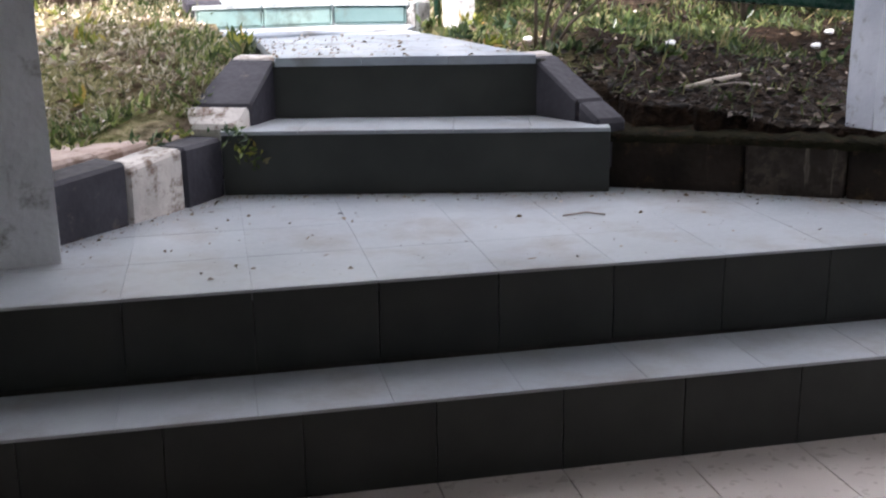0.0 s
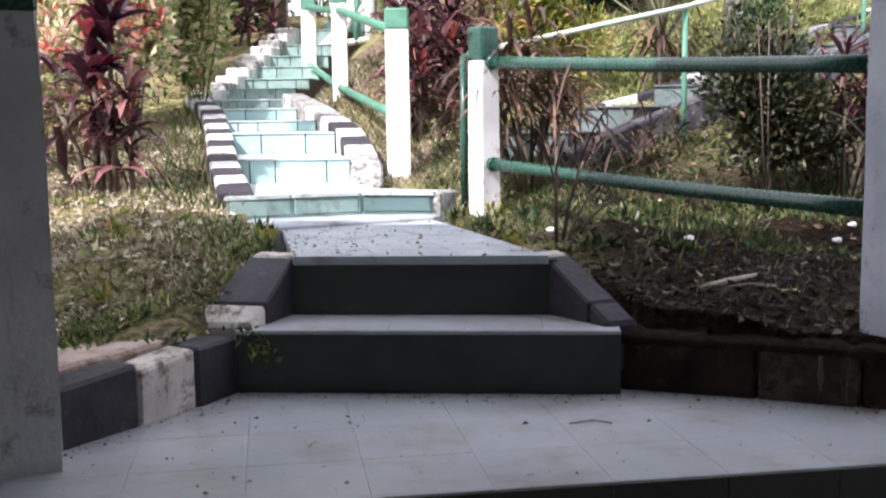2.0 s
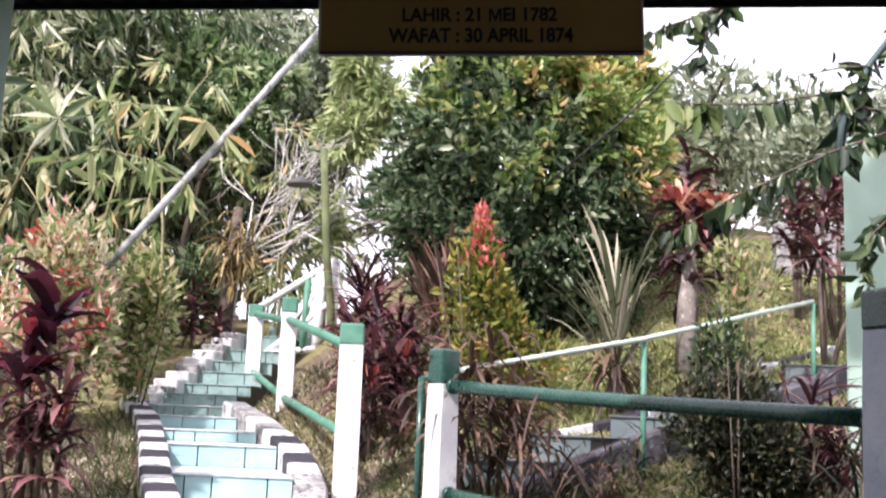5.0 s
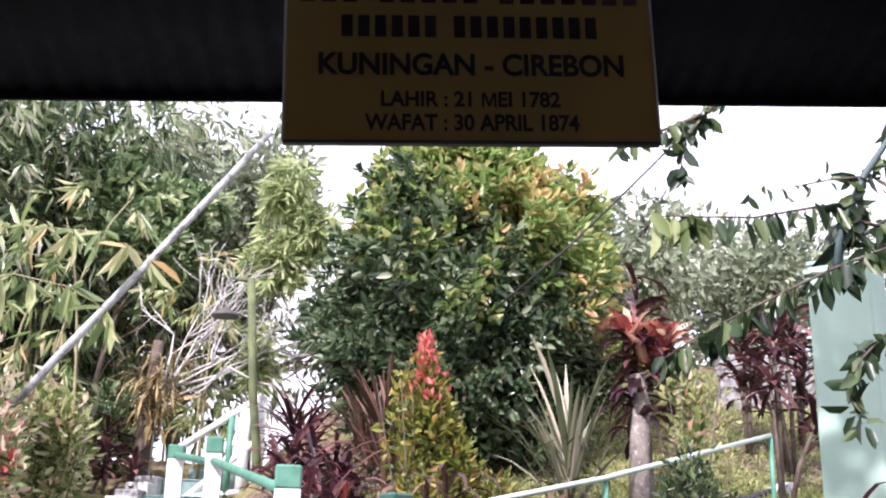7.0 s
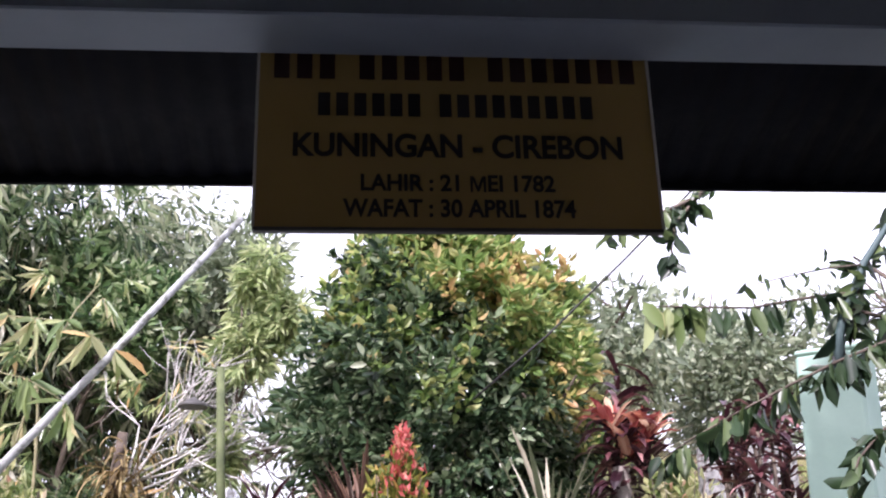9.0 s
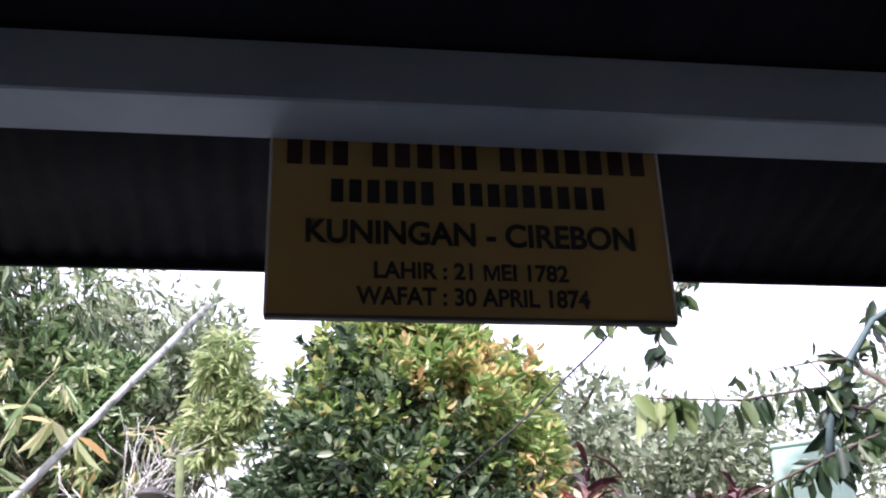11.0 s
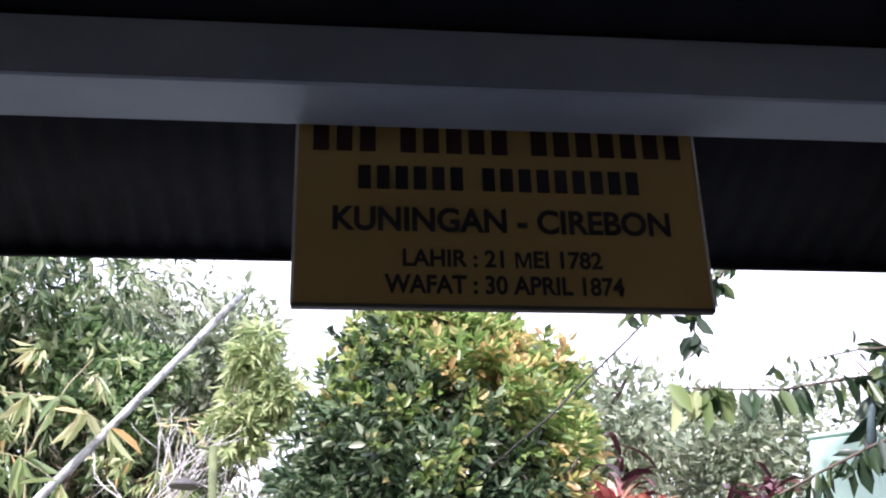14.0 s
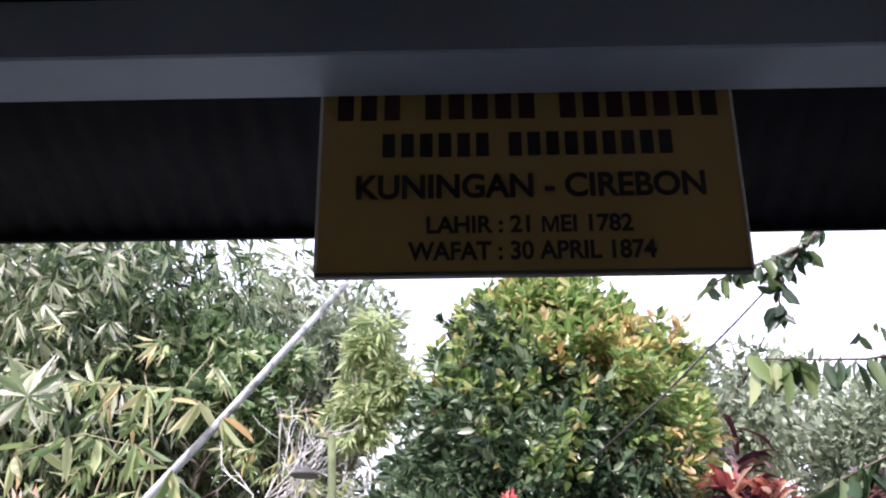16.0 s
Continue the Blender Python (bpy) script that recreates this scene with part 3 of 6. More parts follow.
landing = thing("landing", "grey-blue tiled landing dusted with dry litter", "landing", kind="structure", m=COURT)
lt = tile_mesh(T, T, 0.008, 0.0008)
for i in range(-5, 6):
    for j in range(5):
        lay(lt, "tile", landing, M_TILE, Matrix.Translation((i * T, -0.008 + j * T, 0.44)) @ pose(0, 0, 0, 0.08 * math.sin(i * 7 + j), 0.08 * math.sin(i + 5 * j), 0))

# ---------------------------------------------------------------- steps C and D, path
upper_steps = thing("upper_steps", "two tall dark-fronted steps with worn grey tread", "steps", kind="structure")
part("lower_core", prism([(-0.915, 3.362), (0.395, 3.362), (0.395, 3.9), (-0.915, 3.9)], 0.3, 0.646, 0.004), M_GROUT_L, upper_steps)
part("upper_core", prism([(-0.80, 3.652), (0.20, 3.652), (0.20, 3.95), (-0.80, 3.95)], 0.6, 0.866, 0.004), M_GROUT, upper_steps)
part("riser_slab", box(-0.92, 3.350, 0.44, 0.40, 3.362, 0.648, 0.002), M_RISER, upper_steps)
part("riser_slab", box(-0.785, 3.64, 0.662, 0.185, 3.652, 0.868, 0.002), M_RISER, upper_steps)
for k in range(5):
    w = 1.32 / 5
    part("tread_tile", box(-0.92 + k * w + 0.0005, 3.340, 0.648, -0.92 + (k + 1) * w - 0.0005, 3.66, 0.662, 0.0015), M_TILE, upper_steps)

path = thing("path", "worn grey tiled garden path with scattered debris", "path", kind="structure")
PA, PB, PC, PD = Vector((-0.77, 3.625)), Vector((0.165, 3.625)), Vector((-0.40, 5.12)), Vector((-1.06, 4.72))
part("bed", prism([(-0.77, 3.66), (0.165, 3.66), (-0.38, 5.2), (-1.06, 4.8)], 0.55, 0.868, 0), M_GROUT_L, path)
for i in range(3):
    for j in range(4):
        def on(u, v):
            return tuple((PA.lerp(PB, u)).lerp(PD.lerp(PC, u), v))
        u0, u1, v0, v1 = i / 3 + 0.0008, (i + 1) / 3 - 0.0008, j / 4 + 0.0006, (j + 1) / 4 - 0.0006
        part("tile", prism([on(u0, v0), on(u1, v0), on(u1, v1), on(u0, v1)], 0.85, 0.882 + 0.0006 * ((i * 3 + j) % 3), 0.001), M_PATH, path)


# kerbs round the landing
def kerb_block(name, a, b, width, z0, za, zb, material, parent):
    """A kerb stone from a to b in plan, width to the left of that way, with its top sloping from za to zb."""
    a, b = Vector(a), Vector(b)
    d = (b - a).normalized()
    n = Vector((-d.y, d.x)) * width
    g = d * 0.0015
    bm = prism([a + g, b - g, b - g + n, a + g + n], z0, [za, zb, zb, za], 0.012)
    for v in bm.verts:
        v.co += Vector(noise.noise_vector(v.co * 9)) * 0.004
    return part(name, bm, material, parent)


left_kerb = thing("left_kerb", "black and white painted concrete kerb, soil-stained on top", "kerb", kind="structure")
kp = [(-1.46, 2.28), (-1.32, 2.55), (-1.115, 2.931), (-1.0, 3.15), (-0.915, 3.36)]
for (a, b), m_ in zip(zip(kp, kp[1:]), (M_WHITE_D, M_BLACK, M_WHITE_D, M_BLACK)):
    d_ = (Vector(b) - Vector(a)).normalized()
    n_ = Vector((-d_.y, d_.x)) * 0.132
    kerb_block("soil_ledge", Vector(a) + n_, Vector(b) + n_, 0.24, 0.42, 0.645, 0.655, M_PINK, left_kerb)
    kerb_block("kerb_stone", a, b, 0.13, 0.42, 0.615 if a[1] < 3 else 0.64, 0.64, m_, left_kerb)
right_kerb = thing("right_kerb", "dark mossy concrete kerb with one flaking white stone", "kerb", kind="structure")
rp_ = [(0.40, 3.43), (0.84, 3.30), (1.15, 3.20), (1.55, 3.05), (2.0, 2.9)]
for (a, b), m_ in zip(zip(rp_, rp_[1:]), (M_BLACK_M, M_TAN, M_BLACK_M, M_BLACK_M)):
    kerb_block("kerb_stone", a, b, 0.23, 0.42, 0.625, 0.615, m_, right_kerb)


lip = [Vector((x, y - 0.012)) for x, y in rp_]
bm = bmesh.new()
rows_ = []
for k in range(49):
    u = k / 48 * (len(lip) - 1)
    i_ = min(int(u), len(lip) - 2)
    p = lip[i_].lerp(lip[i_ + 1], u - i_)
    w = 0.012 * math.sin(k * 1.9) + 0.008 * math.sin(k * 4.3 + 1)
    rows_.append([bm.verts.new(c) for c in ((p.x, p.y - w * 0.6, 0.607 - abs(w)), (p.x, p.y - w * 0.6 - 0.004, 0.628 + 0.4 * w), (p.x + 0.04, p.y + 0.12, 0.646 + w), (p.x + 0.09, p.y + 0.27, 0.63), (p.x + 0.09, p.y + 0.27, 0.56))])
for a_, b_ in zip(rows_, rows_[1:]):
    for k in range(4):
        bm.faces.new((a_[k], b_[k], b_[k + 1], a_[k + 1])).smooth = True
part("moss_lip", bm, M_MOSS, right_kerb, "dark moss and soil creeping over the kerb top")


def wing(name, foot, head, material, label, footm):
    """A sloping cheek beside the upper step: foot and head are pairs of plan points, inner then outer."""
    t = thing(name, label, "kerb", kind="structure")
    (a, b), (c, d) = [[Vector(p) for p in q] for q in (foot, head)]
    e, f = a.lerp(c, 0.3), b.lerp(d, 0.3)
    part("foot_stone", prism([a, b, f, e], 0.5, [0.675, 0.675, 0.735, 0.735], 0.012), footm, t)
    part("cheek", prism([e, f, d, c], 0.5, [0.735, 0.735, 0.875, 0.875], 0.008), material, t)
    k1, k2 = c.lerp(c + (c - a), 0.18), d.lerp(d + (d - b), 0.18)
    part("head_stone", prism([c, d, k2, k1], 0.6, [0.875, 0.875, 0.887, 0.887], 0.01), M_WHITE_D, t, "dirty white head")


wing("left_wing", ((-0.86, 3.37), (-1.10, 3.40)), ((-0.775, 3.66), (-0.95, 3.71)), M_BLACK, "black sloping step cheek with dirty white ends", M_WHITE_D)
wing("right_wing", ((0.36, 3.40), (0.47, 3.45)), ((0.15, 3.66), (0.24, 3.72)), M_BLACK, "black sloping step cheek with a dirty white head", M_BLACK)

# ---------------------------------------------------------------- garden stairs
stairs = thing("garden_stairs", "mint-tiled garden stairs with pale treads climbing the slope", "stairs", kind="structure")
part("threshold_slab", prism([(-1.12, 4.50), (-0.36, 5.02), (-0.30, 5.30), (-0.72, 5.20), (-1.38, 4.86)], 0.6, 0.905, 0.01), M_PATH, stairs)
# first step: a wide platform with a canted front
part("platform", prism([(-1.345, 4.83), (-0.735, 5.135), (-0.33, 5.125), (-0.28, 5.25), (-0.70, 5.45), (-0.92, 6.1), (-1.66, 6.1)], 0.6, 1.012, 0), M_TREAD, stairs)
# the last riser is coloured darker, as a face turned into shade
for a, b, m_ in (((-1.335, 4.815), (-1.05, 4.96), M_TEAL), ((-1.05, 4.96), (-0.74, 5.115), M_TEAL), ((-0.735, 5.118), (-0.38, 5.108), M_TEAL_SHADE)):
    kerb_block("riser_tile", a, b, 0.014, 0.91, 1.006, 1.006, m_, stairs)
for a, b in (((-1.35, 4.805), (-1.05, 4.948)), ((-1.05, 4.948), (-0.735, 5.105)), ((-0.735, 5.105), (-0.36, 5.097))):
    kerb_block("tread_edge", a, b, 0.03, 1.0065, 1.0125, 1.0125, M_TREAD, stairs)
kerb_block("broken_end", (-0.345, 5.10), (-0.262, 5.26), 0.05, 0.88, 1.018, 1.018, M_KERB_B, stairs)
STEPS = [(-1.62, -0.93, 6.0, 1.155), (-1.88, -1.17, 6.9, 1.295), (-2.07, -1.41, 7.5, 1.375), (-2.25, -1.67, 8.1, 1.468), (-2.52, -1.9, 8.7, 1.55),
         (-2.55, -1.9, 9.2, 1.652), (-2.46, -1.86, 9.6, 1.75), (-2.42, -1.84, 10.0, 1.876), (-2.41, -1.82, 10.4, 1.997), (-2.37, -1.80, 10.8, 2.13), (-2.31, -1.78, 11.3, 2.315)]
low = 1.012
for k, (xl, xr, y, top) in enumerate(STEPS):
    back = STEPS[k + 1][2] + 0.02 if k + 1 < len(STEPS) else y + 1.2
    nl, nr = (STEPS[k + 1][0], STEPS[k + 1][1]) if k + 1 < len(STEPS) else (xl, xr)
    part("step", prism([(xl, y + 0.012), (xr, y + 0.012), (nr, back), (nl, back)], low - 0.3, top - 0.012, 0), M_GROUT, stairs)
    part("tread", prism([(xl, y - 0.012), (xr, y - 0.012), (nr, back - 0.03), (nl, back - 0.03)], top - 0.012, top, 0.004), M_TREAD if k < 5 else M_TEAL, stairs, "pale worn tread" if k < 5 else "")
    cuts = [0, 0.14, 0.36, 0.80, 1.0] if k % 2 == 0 else [0, 0.3, 0.72, 1.0]
    for u, w in zip(cuts, cuts[1:]):
        part("riser_tile", box(xl + (xr - xl) * u + 0.004, y, low, xl + (xr - xl) * w - 0.004, y + 0.012, top - 0.012, 0.002), M_MINT if k < 4 else M_TEAL, stairs)
    low = top
part("top_riser", box(-2.2, 12.3, 2.2, -1.2, 12.45, 2.5, 0.01), M_TEAL, stairs)


def along(line, n):
    """n + 1 evenly spaced points along a line of (x, y, z)."""
    p = np.array(line, float)
    s = np.r_[0, np.cumsum(np.linalg.norm(np.diff(p, axis=0), axis=1))]
    t = np.linspace(0, s[-1], n + 1)
    return [Vector([float(np.interp(v, s, p[:, k])) for k in range(3)]) for v in t]


def kerb_run(name, label, line, n, width, mats, drop=0.3, stepped=False):
    t = thing(name, label, "kerb", kind="structure")
    pts = along(line, n)
    for k, (a, b) in enumerate(zip(pts, pts[1:])):
        d = (b - a).xy.normalized()
        s = Vector((-d.y, d.x)) * width / 2
        bm = prism([a.xy - s, b.xy - s, b.xy + s, a.xy + s], min(a.z, b.z) - drop, b.z if stepped else [a.z, b.z, b.z, a.z], 0.012)
        for v in bm.verts:
            v.co += Vector(noise.noise_vector(v.co * 7)) * 0.007
        part("kerb_stone", bm, mats[k % len(mats)], t)
    return t


kerb_run("stair_kerb_left", "black and white striped stair kerb", [(-1.33, 4.96, 1.035), (-1.68, 6.0, 1.165), (-1.95, 6.9, 1.305), (-2.14, 7.5, 1.39), (-2.34, 8.1, 1.48), (-2.60, 8.68, 1.57)], 16, 0.17, (M_BLACK, M_KERB_W))
kerb_run("stair_kerb_upper", "white kerb stones with weathered dark stripes beside upper stairs", [(-2.62, 8.7, 1.55), (-2.63, 9.2, 1.64), (-2.55, 9.6, 1.75), (-2.50, 10.4, 2.0), (-2.38, 11.4, 2.33)], 11, 0.22, (M_KERB_W, M_KERB_W, M_KERB_B), stepped=True)
kerb_run("stair_kerb_right", "worn white stair kerb with dark stripes", [(-0.80, 5.75, 1.02), (-0.84, 6.05, 1.13), (-1.06, 6.9, 1.31), (-1.30, 7.5, 1.41), (-1.56, 8.1, 1.51), (-1.80, 8.6, 1.59)], 12, 0.18, (M_KERB_B, M_KERB_B, M_KERB_W, M_BLACK, M_KERB_W, M_BLACK, M_KERB_W, M_KERB_B, M_KERB_W))


# ---------------------------------------------------------------- fence posts and rails
def fence_post(x, y, z0, z1, size, turn, cap, label, body=M_WHITE, capm=M_GREEN, lean=0.0):
    p = thing("fence_post", label, "post", group="fence posts", m=pose(x, y, z0, 0, lean, turn))
    h = z1 - z0
    s = size / 2
    bm = bmesh.new()
    rings = []
    for k in range(7):
        z = -0.08 + (h - cap + 0.08) * k / 6
        q = s * (1.02 - 0.02 * k / 6)
        rings.append([bm.verts.new((sx * q, sy * q, z)) for sx, sy in ((-1, -1), (1, -1), (1, 1), (-1, 1))])
    for u, w in zip(rings, rings[1:]):
        for i in range(4):
            bm.faces.new((u[i], u[(i + 1) % 4], w[(i + 1) % 4], w[i]))
    bm.faces.new(rings[0][::-1])
    bm.faces.new(rings[-1])
    bmesh.ops.bevel(bm, geom=[e for e in bm.edges if abs(e.verts[0].co.z - e.verts[1].co.z) > 0.01], offset=0.008, segments=1, affect="EDGES")
    for v in bm.verts:
        v.co += Vector(noise.noise_vector((v.co + Vector((x, y, 0))) * 6)) * 0.004
    shaft = part("shaft", bm, body, p)
    part("cap", box(-s - 0.002, -s - 0.002, h - cap, s + 0.002, s + 0.002, h, 0.01), capm, shaft, "dark green painted top")
    return p


fence_post(-0.128, 5.36, 0.86, 1.835, 0.112, 42, 0.17, "white fence post with dark green top, dirty at the foot")
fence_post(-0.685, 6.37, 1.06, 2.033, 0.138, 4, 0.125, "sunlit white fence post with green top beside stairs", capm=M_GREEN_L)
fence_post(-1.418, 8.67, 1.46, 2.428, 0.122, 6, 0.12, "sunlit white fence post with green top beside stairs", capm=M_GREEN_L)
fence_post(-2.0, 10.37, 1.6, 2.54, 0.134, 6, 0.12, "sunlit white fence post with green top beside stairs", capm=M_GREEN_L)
fence_post(1.272, 3.34, 0.62, 1.93, 0.125, 24, 0.125, "white fence post with green top on dark soil, coloured bluish as shade", body=M_WHITE_B)
fence_post(-1.345, 2.55, 0.42, 1.84, 0.25, 26, 0.17, "grey weathered post with dark green top on the landing", body=M_POSTGREY)


def rail(name, a, b, r, material, label, group="", sag=0.0, sides=10):
    a, b = Vector(a), Vector(b)
    if sag:
        t = thing(name, label, "rail", group=group)
        d = (b - a).normalized()
        pts = [a.lerp(b, k / 8) - Vector((0, 0, sag * math.sin(math.pi * k / 8))) for k in range(9)]
        pipe = part("pipe", tube(pts, r, 14), material, t)
        for p, q in ((a, a + d * 0.035), (b - d * 0.035, b)):
            part("collar", tube([p, q], r * 1.18, 14), material, pipe)
        return t
    pts = [a.lerp(b, k / 6) - Vector((0, 0, sag * math.sin(math.pi * k / 6))) for k in range(7)]
    ob = part(name, tube(pts, r, sides), material)
    return tagged(ob, label, "rail", group)


rail("fence_rail", (-0.09, 5.32, 1.655), (1.235, 3.37, 1.535), 0.031, M_GREEN, "round dark green pipe rail of the fence", "fence rails", 0.008)
rail("fence_rail", (-0.09, 5.32, 1.14), (1.235, 3.37, 1.06), 0.031, M_GREEN, "round dark green pipe rail of the fence", "fence rails", 0.008)
rail("stair_rail", (-0.70, 6.45, 1.905), (-1.41, 8.62, 2.25), 0.03, M_GREEN_L, "light green round stair rail", "stair rails")
rail("stair_rail", (-1.43, 8.72, 2.25), (-1.99, 10.33, 2.45), 0.03, M_GREEN_L, "light green round stair rail", "stair rails")
rail("stair_rail", (-0.72, 6.44, 1.40), (-1.41, 8.62, 1.63), 0.03, M_GREEN_L, "light green round stair rail", "stair rails")
rail("stair_rail", (-1.43, 8.72, 1.63), (-1.99, 10.33, 1.90), 0.03, M_GREEN_L, "light green round stair rail", "stair rails")

# thin handrail of the side stairs
handrail = thing("handrail", "thin green metal handrail with chalky pale top bar", "handrail")
part("top_bar", tube([(-0.09, 5.55, 1.735), (1.06, 6.6, 2.03), (2.6, 8.2, 2.50)], 0.016), M_RAIL_L, handrail, "chalky pale top bar")
for p_, z0, z1 in (((-0.24, 5.5), 0.9, 1.70), ((1.065, 6.62), 1.1, 2.02), ((2.6, 8.2), 1.75, 2.485)):
    part("stanchion", tube([(*p_, z0), (*p_, z1)], 0.018), M_GREEN_L if p_[0] > 0 else M_GREEN, handrail)
part("joint", tube([(-0.24, 5.5, 1.69), (-0.10, 5.54, 1.73)], 0.017), M_GREEN, handrail)

# side stairs behind the fence
side_stairs = thing("side_stairs", "grey-teal side stairs with striped kerb, half hidden by plants", "stairs", kind="structure")
SIDE = ((-0.05, 6.33, 1.285), (0.40, 6.64, 1.436), (0.95, 7.20, 1.575), (1.40, 7.62, 1.72), (1.90, 7.98, 1.87), (2.42, 8.30, 2.03))


def side_edge(y):
    return float(np.interp(y, [6.24, 6.5, 6.86, 7.35, 8.0, 9.0], [0.22, 0.58, 1.04, 1.66, 2.6, 3.4]))


for k, (x0, y0, top) in enumerate(SIDE):
    back = SIDE[k + 1][1] + 0.05 if k + 1 < len(SIDE) else y0 + 0.9
    x1, xb = side_edge(y0), side_edge(back)
    part("step", prism([(x0, y0 + 0.012), (x1, y0 + 0.012), (xb, back), (x0 + 0.15, back)], top - 0.5, top - 0.014, 0), M_GROUT, side_stairs)
    for u, w in ((0, 0.55), (0.55, 1.0)):
        part("riser_tile", box(x0 + (x1 - x0) * u + 0.004, y0, top - 0.16, x0 + (x1 - x0) * w - 0.004, y0 + 0.012, top - 0.014, 0.002), M_SLATE_S, side_stairs)
    part("tread", prism([(x0 - 0.01, y0 - 0.015), (x1, y0 - 0.015), (xb, back), (x0 + 0.14, back)], top - 0.014, top, 0.004), M_SLATE, side_stairs)
kerb_run("side_kerb_left", "black and white side stair kerb", [(0.40, 7.25, 1.40), (0.62, 7.30, 1.47), (1.02, 7.42, 1.56), (1.5, 7.9, 1.74), (2.2, 8.5, 2.0), (3.0, 9.0, 2.24)], 14, 0.14, (M_BLACK, M_KERB_W, M_BLACK))
kerb_run("side_kerb_right", "weathered grey side stair kerb with worn white patches", [(0.26, 6.24, 1.15), (0.62, 6.50, 1.29), (1.08, 6.86, 1.455), (1.7, 7.35, 1.64), (2.5, 8.0, 1.90), (2.95, 8.3, 2.06)], 11, 0.13, (M_KERB_P, M_BLACK, M_KERB_P))

# ---------------------------------------------------------------- pavilion: pillars, beam, roof, sign, walls
TILT = Matrix.Translation((0, 0, 2.6)) @ pose(0, 0, 0, 0, -2.2, 0) @ Matrix.Translation((0, 0, -2.6))      # the old eave has settled towards one side
bm = box(-2.6, 2.47, 2.80, 2.6, 2.625, 2.90, 0)
for v in bm.verts:
    if v.co.z > 2.85:
        v.co.z = 2.941 if v.co.y < 2.5 else 2.903
bmesh.ops.bevel(bm, geom=bm.edges[:], offset=0.005, segments=1, affect="EDGES")
beam = tagged(part("beam", bm, M_BEAM, m=TILT), "white-painted eave beam under a dark roof, coloured grey-blue as shade", "beam", kind="structure")


def build_roof():
    xs = np.arange(-2.9, 2.91, 0.0190)
    ys = [3.2, 2.8, 2.4, 1.6, 0.6, -0.6, -2.0, -3.6]
    v, faces = [], []
    for y in ys:
        for x in xs:
            v.append((x, y, 2.772 + 0.245 * (3.2 - y) + 0.005 * math.sin(x * 2 * math.pi / 0.076)))
    n = len(xs)
    for j in range(len(ys) - 1):
        for i in range(n - 1):
            a = j * n + i
            faces.append((a, a + 1, a + n + 1, a + n))
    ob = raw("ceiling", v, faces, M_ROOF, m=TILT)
    mod = ob.modifiers.new("thickness", "SOLIDIFY")
    mod.thickness = 0.004
    for p in ob.data.polygons:
        p.use_smooth = True
    tagged(ob, "corrugated roof sheet seen from below, shade in its near-black colour", "roof", kind="structure")


build_roof()
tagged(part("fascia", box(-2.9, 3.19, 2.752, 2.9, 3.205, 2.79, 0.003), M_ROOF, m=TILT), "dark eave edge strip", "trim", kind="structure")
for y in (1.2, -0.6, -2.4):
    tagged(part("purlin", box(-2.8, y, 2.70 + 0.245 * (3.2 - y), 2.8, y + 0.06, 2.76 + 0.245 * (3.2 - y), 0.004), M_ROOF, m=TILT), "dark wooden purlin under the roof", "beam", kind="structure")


def pillar(x, y, z0, z1, s, label, m_=M_PILLAR):
    p = thing("pillar", label, "pillar", (x, y, z0), kind="structure")
    part("shaft", box(-s, -s, 0, s, s, z1 - z0, 0.012), m_, p)
    return p


pillar(-1.46, 2.80, 0.3, 2.85, 0.10, "pale mint plaster pavilion pillar")
pillar(1.80, 2.55, 0.3, 2.88, 0.09, "pale mint plaster pavilion pillar")
pillar(-2.5, -3.0, 0.0, 4.0, 0.1, "pale mint plaster pavilion pillar")
pillar(2.5, -3.0, 0.0, 4.2, 0.1, "pale mint plaster pavilion pillar")
# unseen back wall, added to close the pavilion and stop light leaking in
for nm, b_ in (("wall_south", (-2.9, -3.5, -0.3, 2.9, -3.35, 4.27)),):
    tagged(part(nm, box(*b_, 0.004), M_WALL), "unseen plain wall added to hold light out of the pavilion", "wall", kind="structure")

# unseen side walls, each as long as the interior needs for its shade
for nm, x_, y1 in (("wall_west", -2.75, 3.0), ("wall_east", 2.6, 1.7)):
    dz = 0.0384 * (x_ + 0.07) - 0.03
    bm = bmesh.new()
    prof = [(-3.345, -0.3), (y1, -0.3), (y1, 2.772 + 0.245 * (3.2 - y1) + dz), (-3.345, 2.772 + 0.245 * 6.545 + dz)]
    aa, bb = [bm.verts.new((x_, y, z)) for y, z in prof], [bm.verts.new((x_ + 0.15, y, z)) for y, z in prof]
    bm.faces.new(aa)
    bm.faces.new(bb[::-1])
    for i in range(4):
        bm.faces.new((aa[i], bb[i], bb[(i + 1) % 4], aa[(i + 1) % 4]))
    bmesh.ops.recalc_face_normals(bm, faces=bm.faces[:])
    tagged(part(nm, bm, M_WALL), "unseen plain wall added to hold light out of the pavilion", "wall", kind="structure")

gate_pillar = thing("gate_pillar", "mint-green plaster pillar overgrown by vines", "pillar", kind="structure", m=pose(2.34, 6.14, 1.0, 0, 0, -40))
part("shaft", box(-0.17, -0.15, 0, 0.17, 0.15, 2.17, 0.015), M_PILLAR, gate_pillar)
part("top_slab", box(-0.172, -0.152, 2.17, 0.172, 0.152, 2.2, 0.01), M_PILLAR, gate_pillar)

# the sign, hung on the far side of the beam
SX0, SX1, SZ0, SZ1, SY = -0.452, 0.373, 2.412, 2.86, 2.632
sign = thing("sign", "yellow sheet sign with black lettering hung behind the beam", "sign", m=TILT)
bm = bmesh.new()
fl = [bm.verts.new((x, SY, z)) for x, z in ((SX0 - 0.0, SZ0), (SX1 + 0.0, SZ0), (SX1, SZ1), (SX0, SZ1))]
fr = [bm.verts.new((v.co.x, SY + 0.012, v.co.z)) for v in fl]
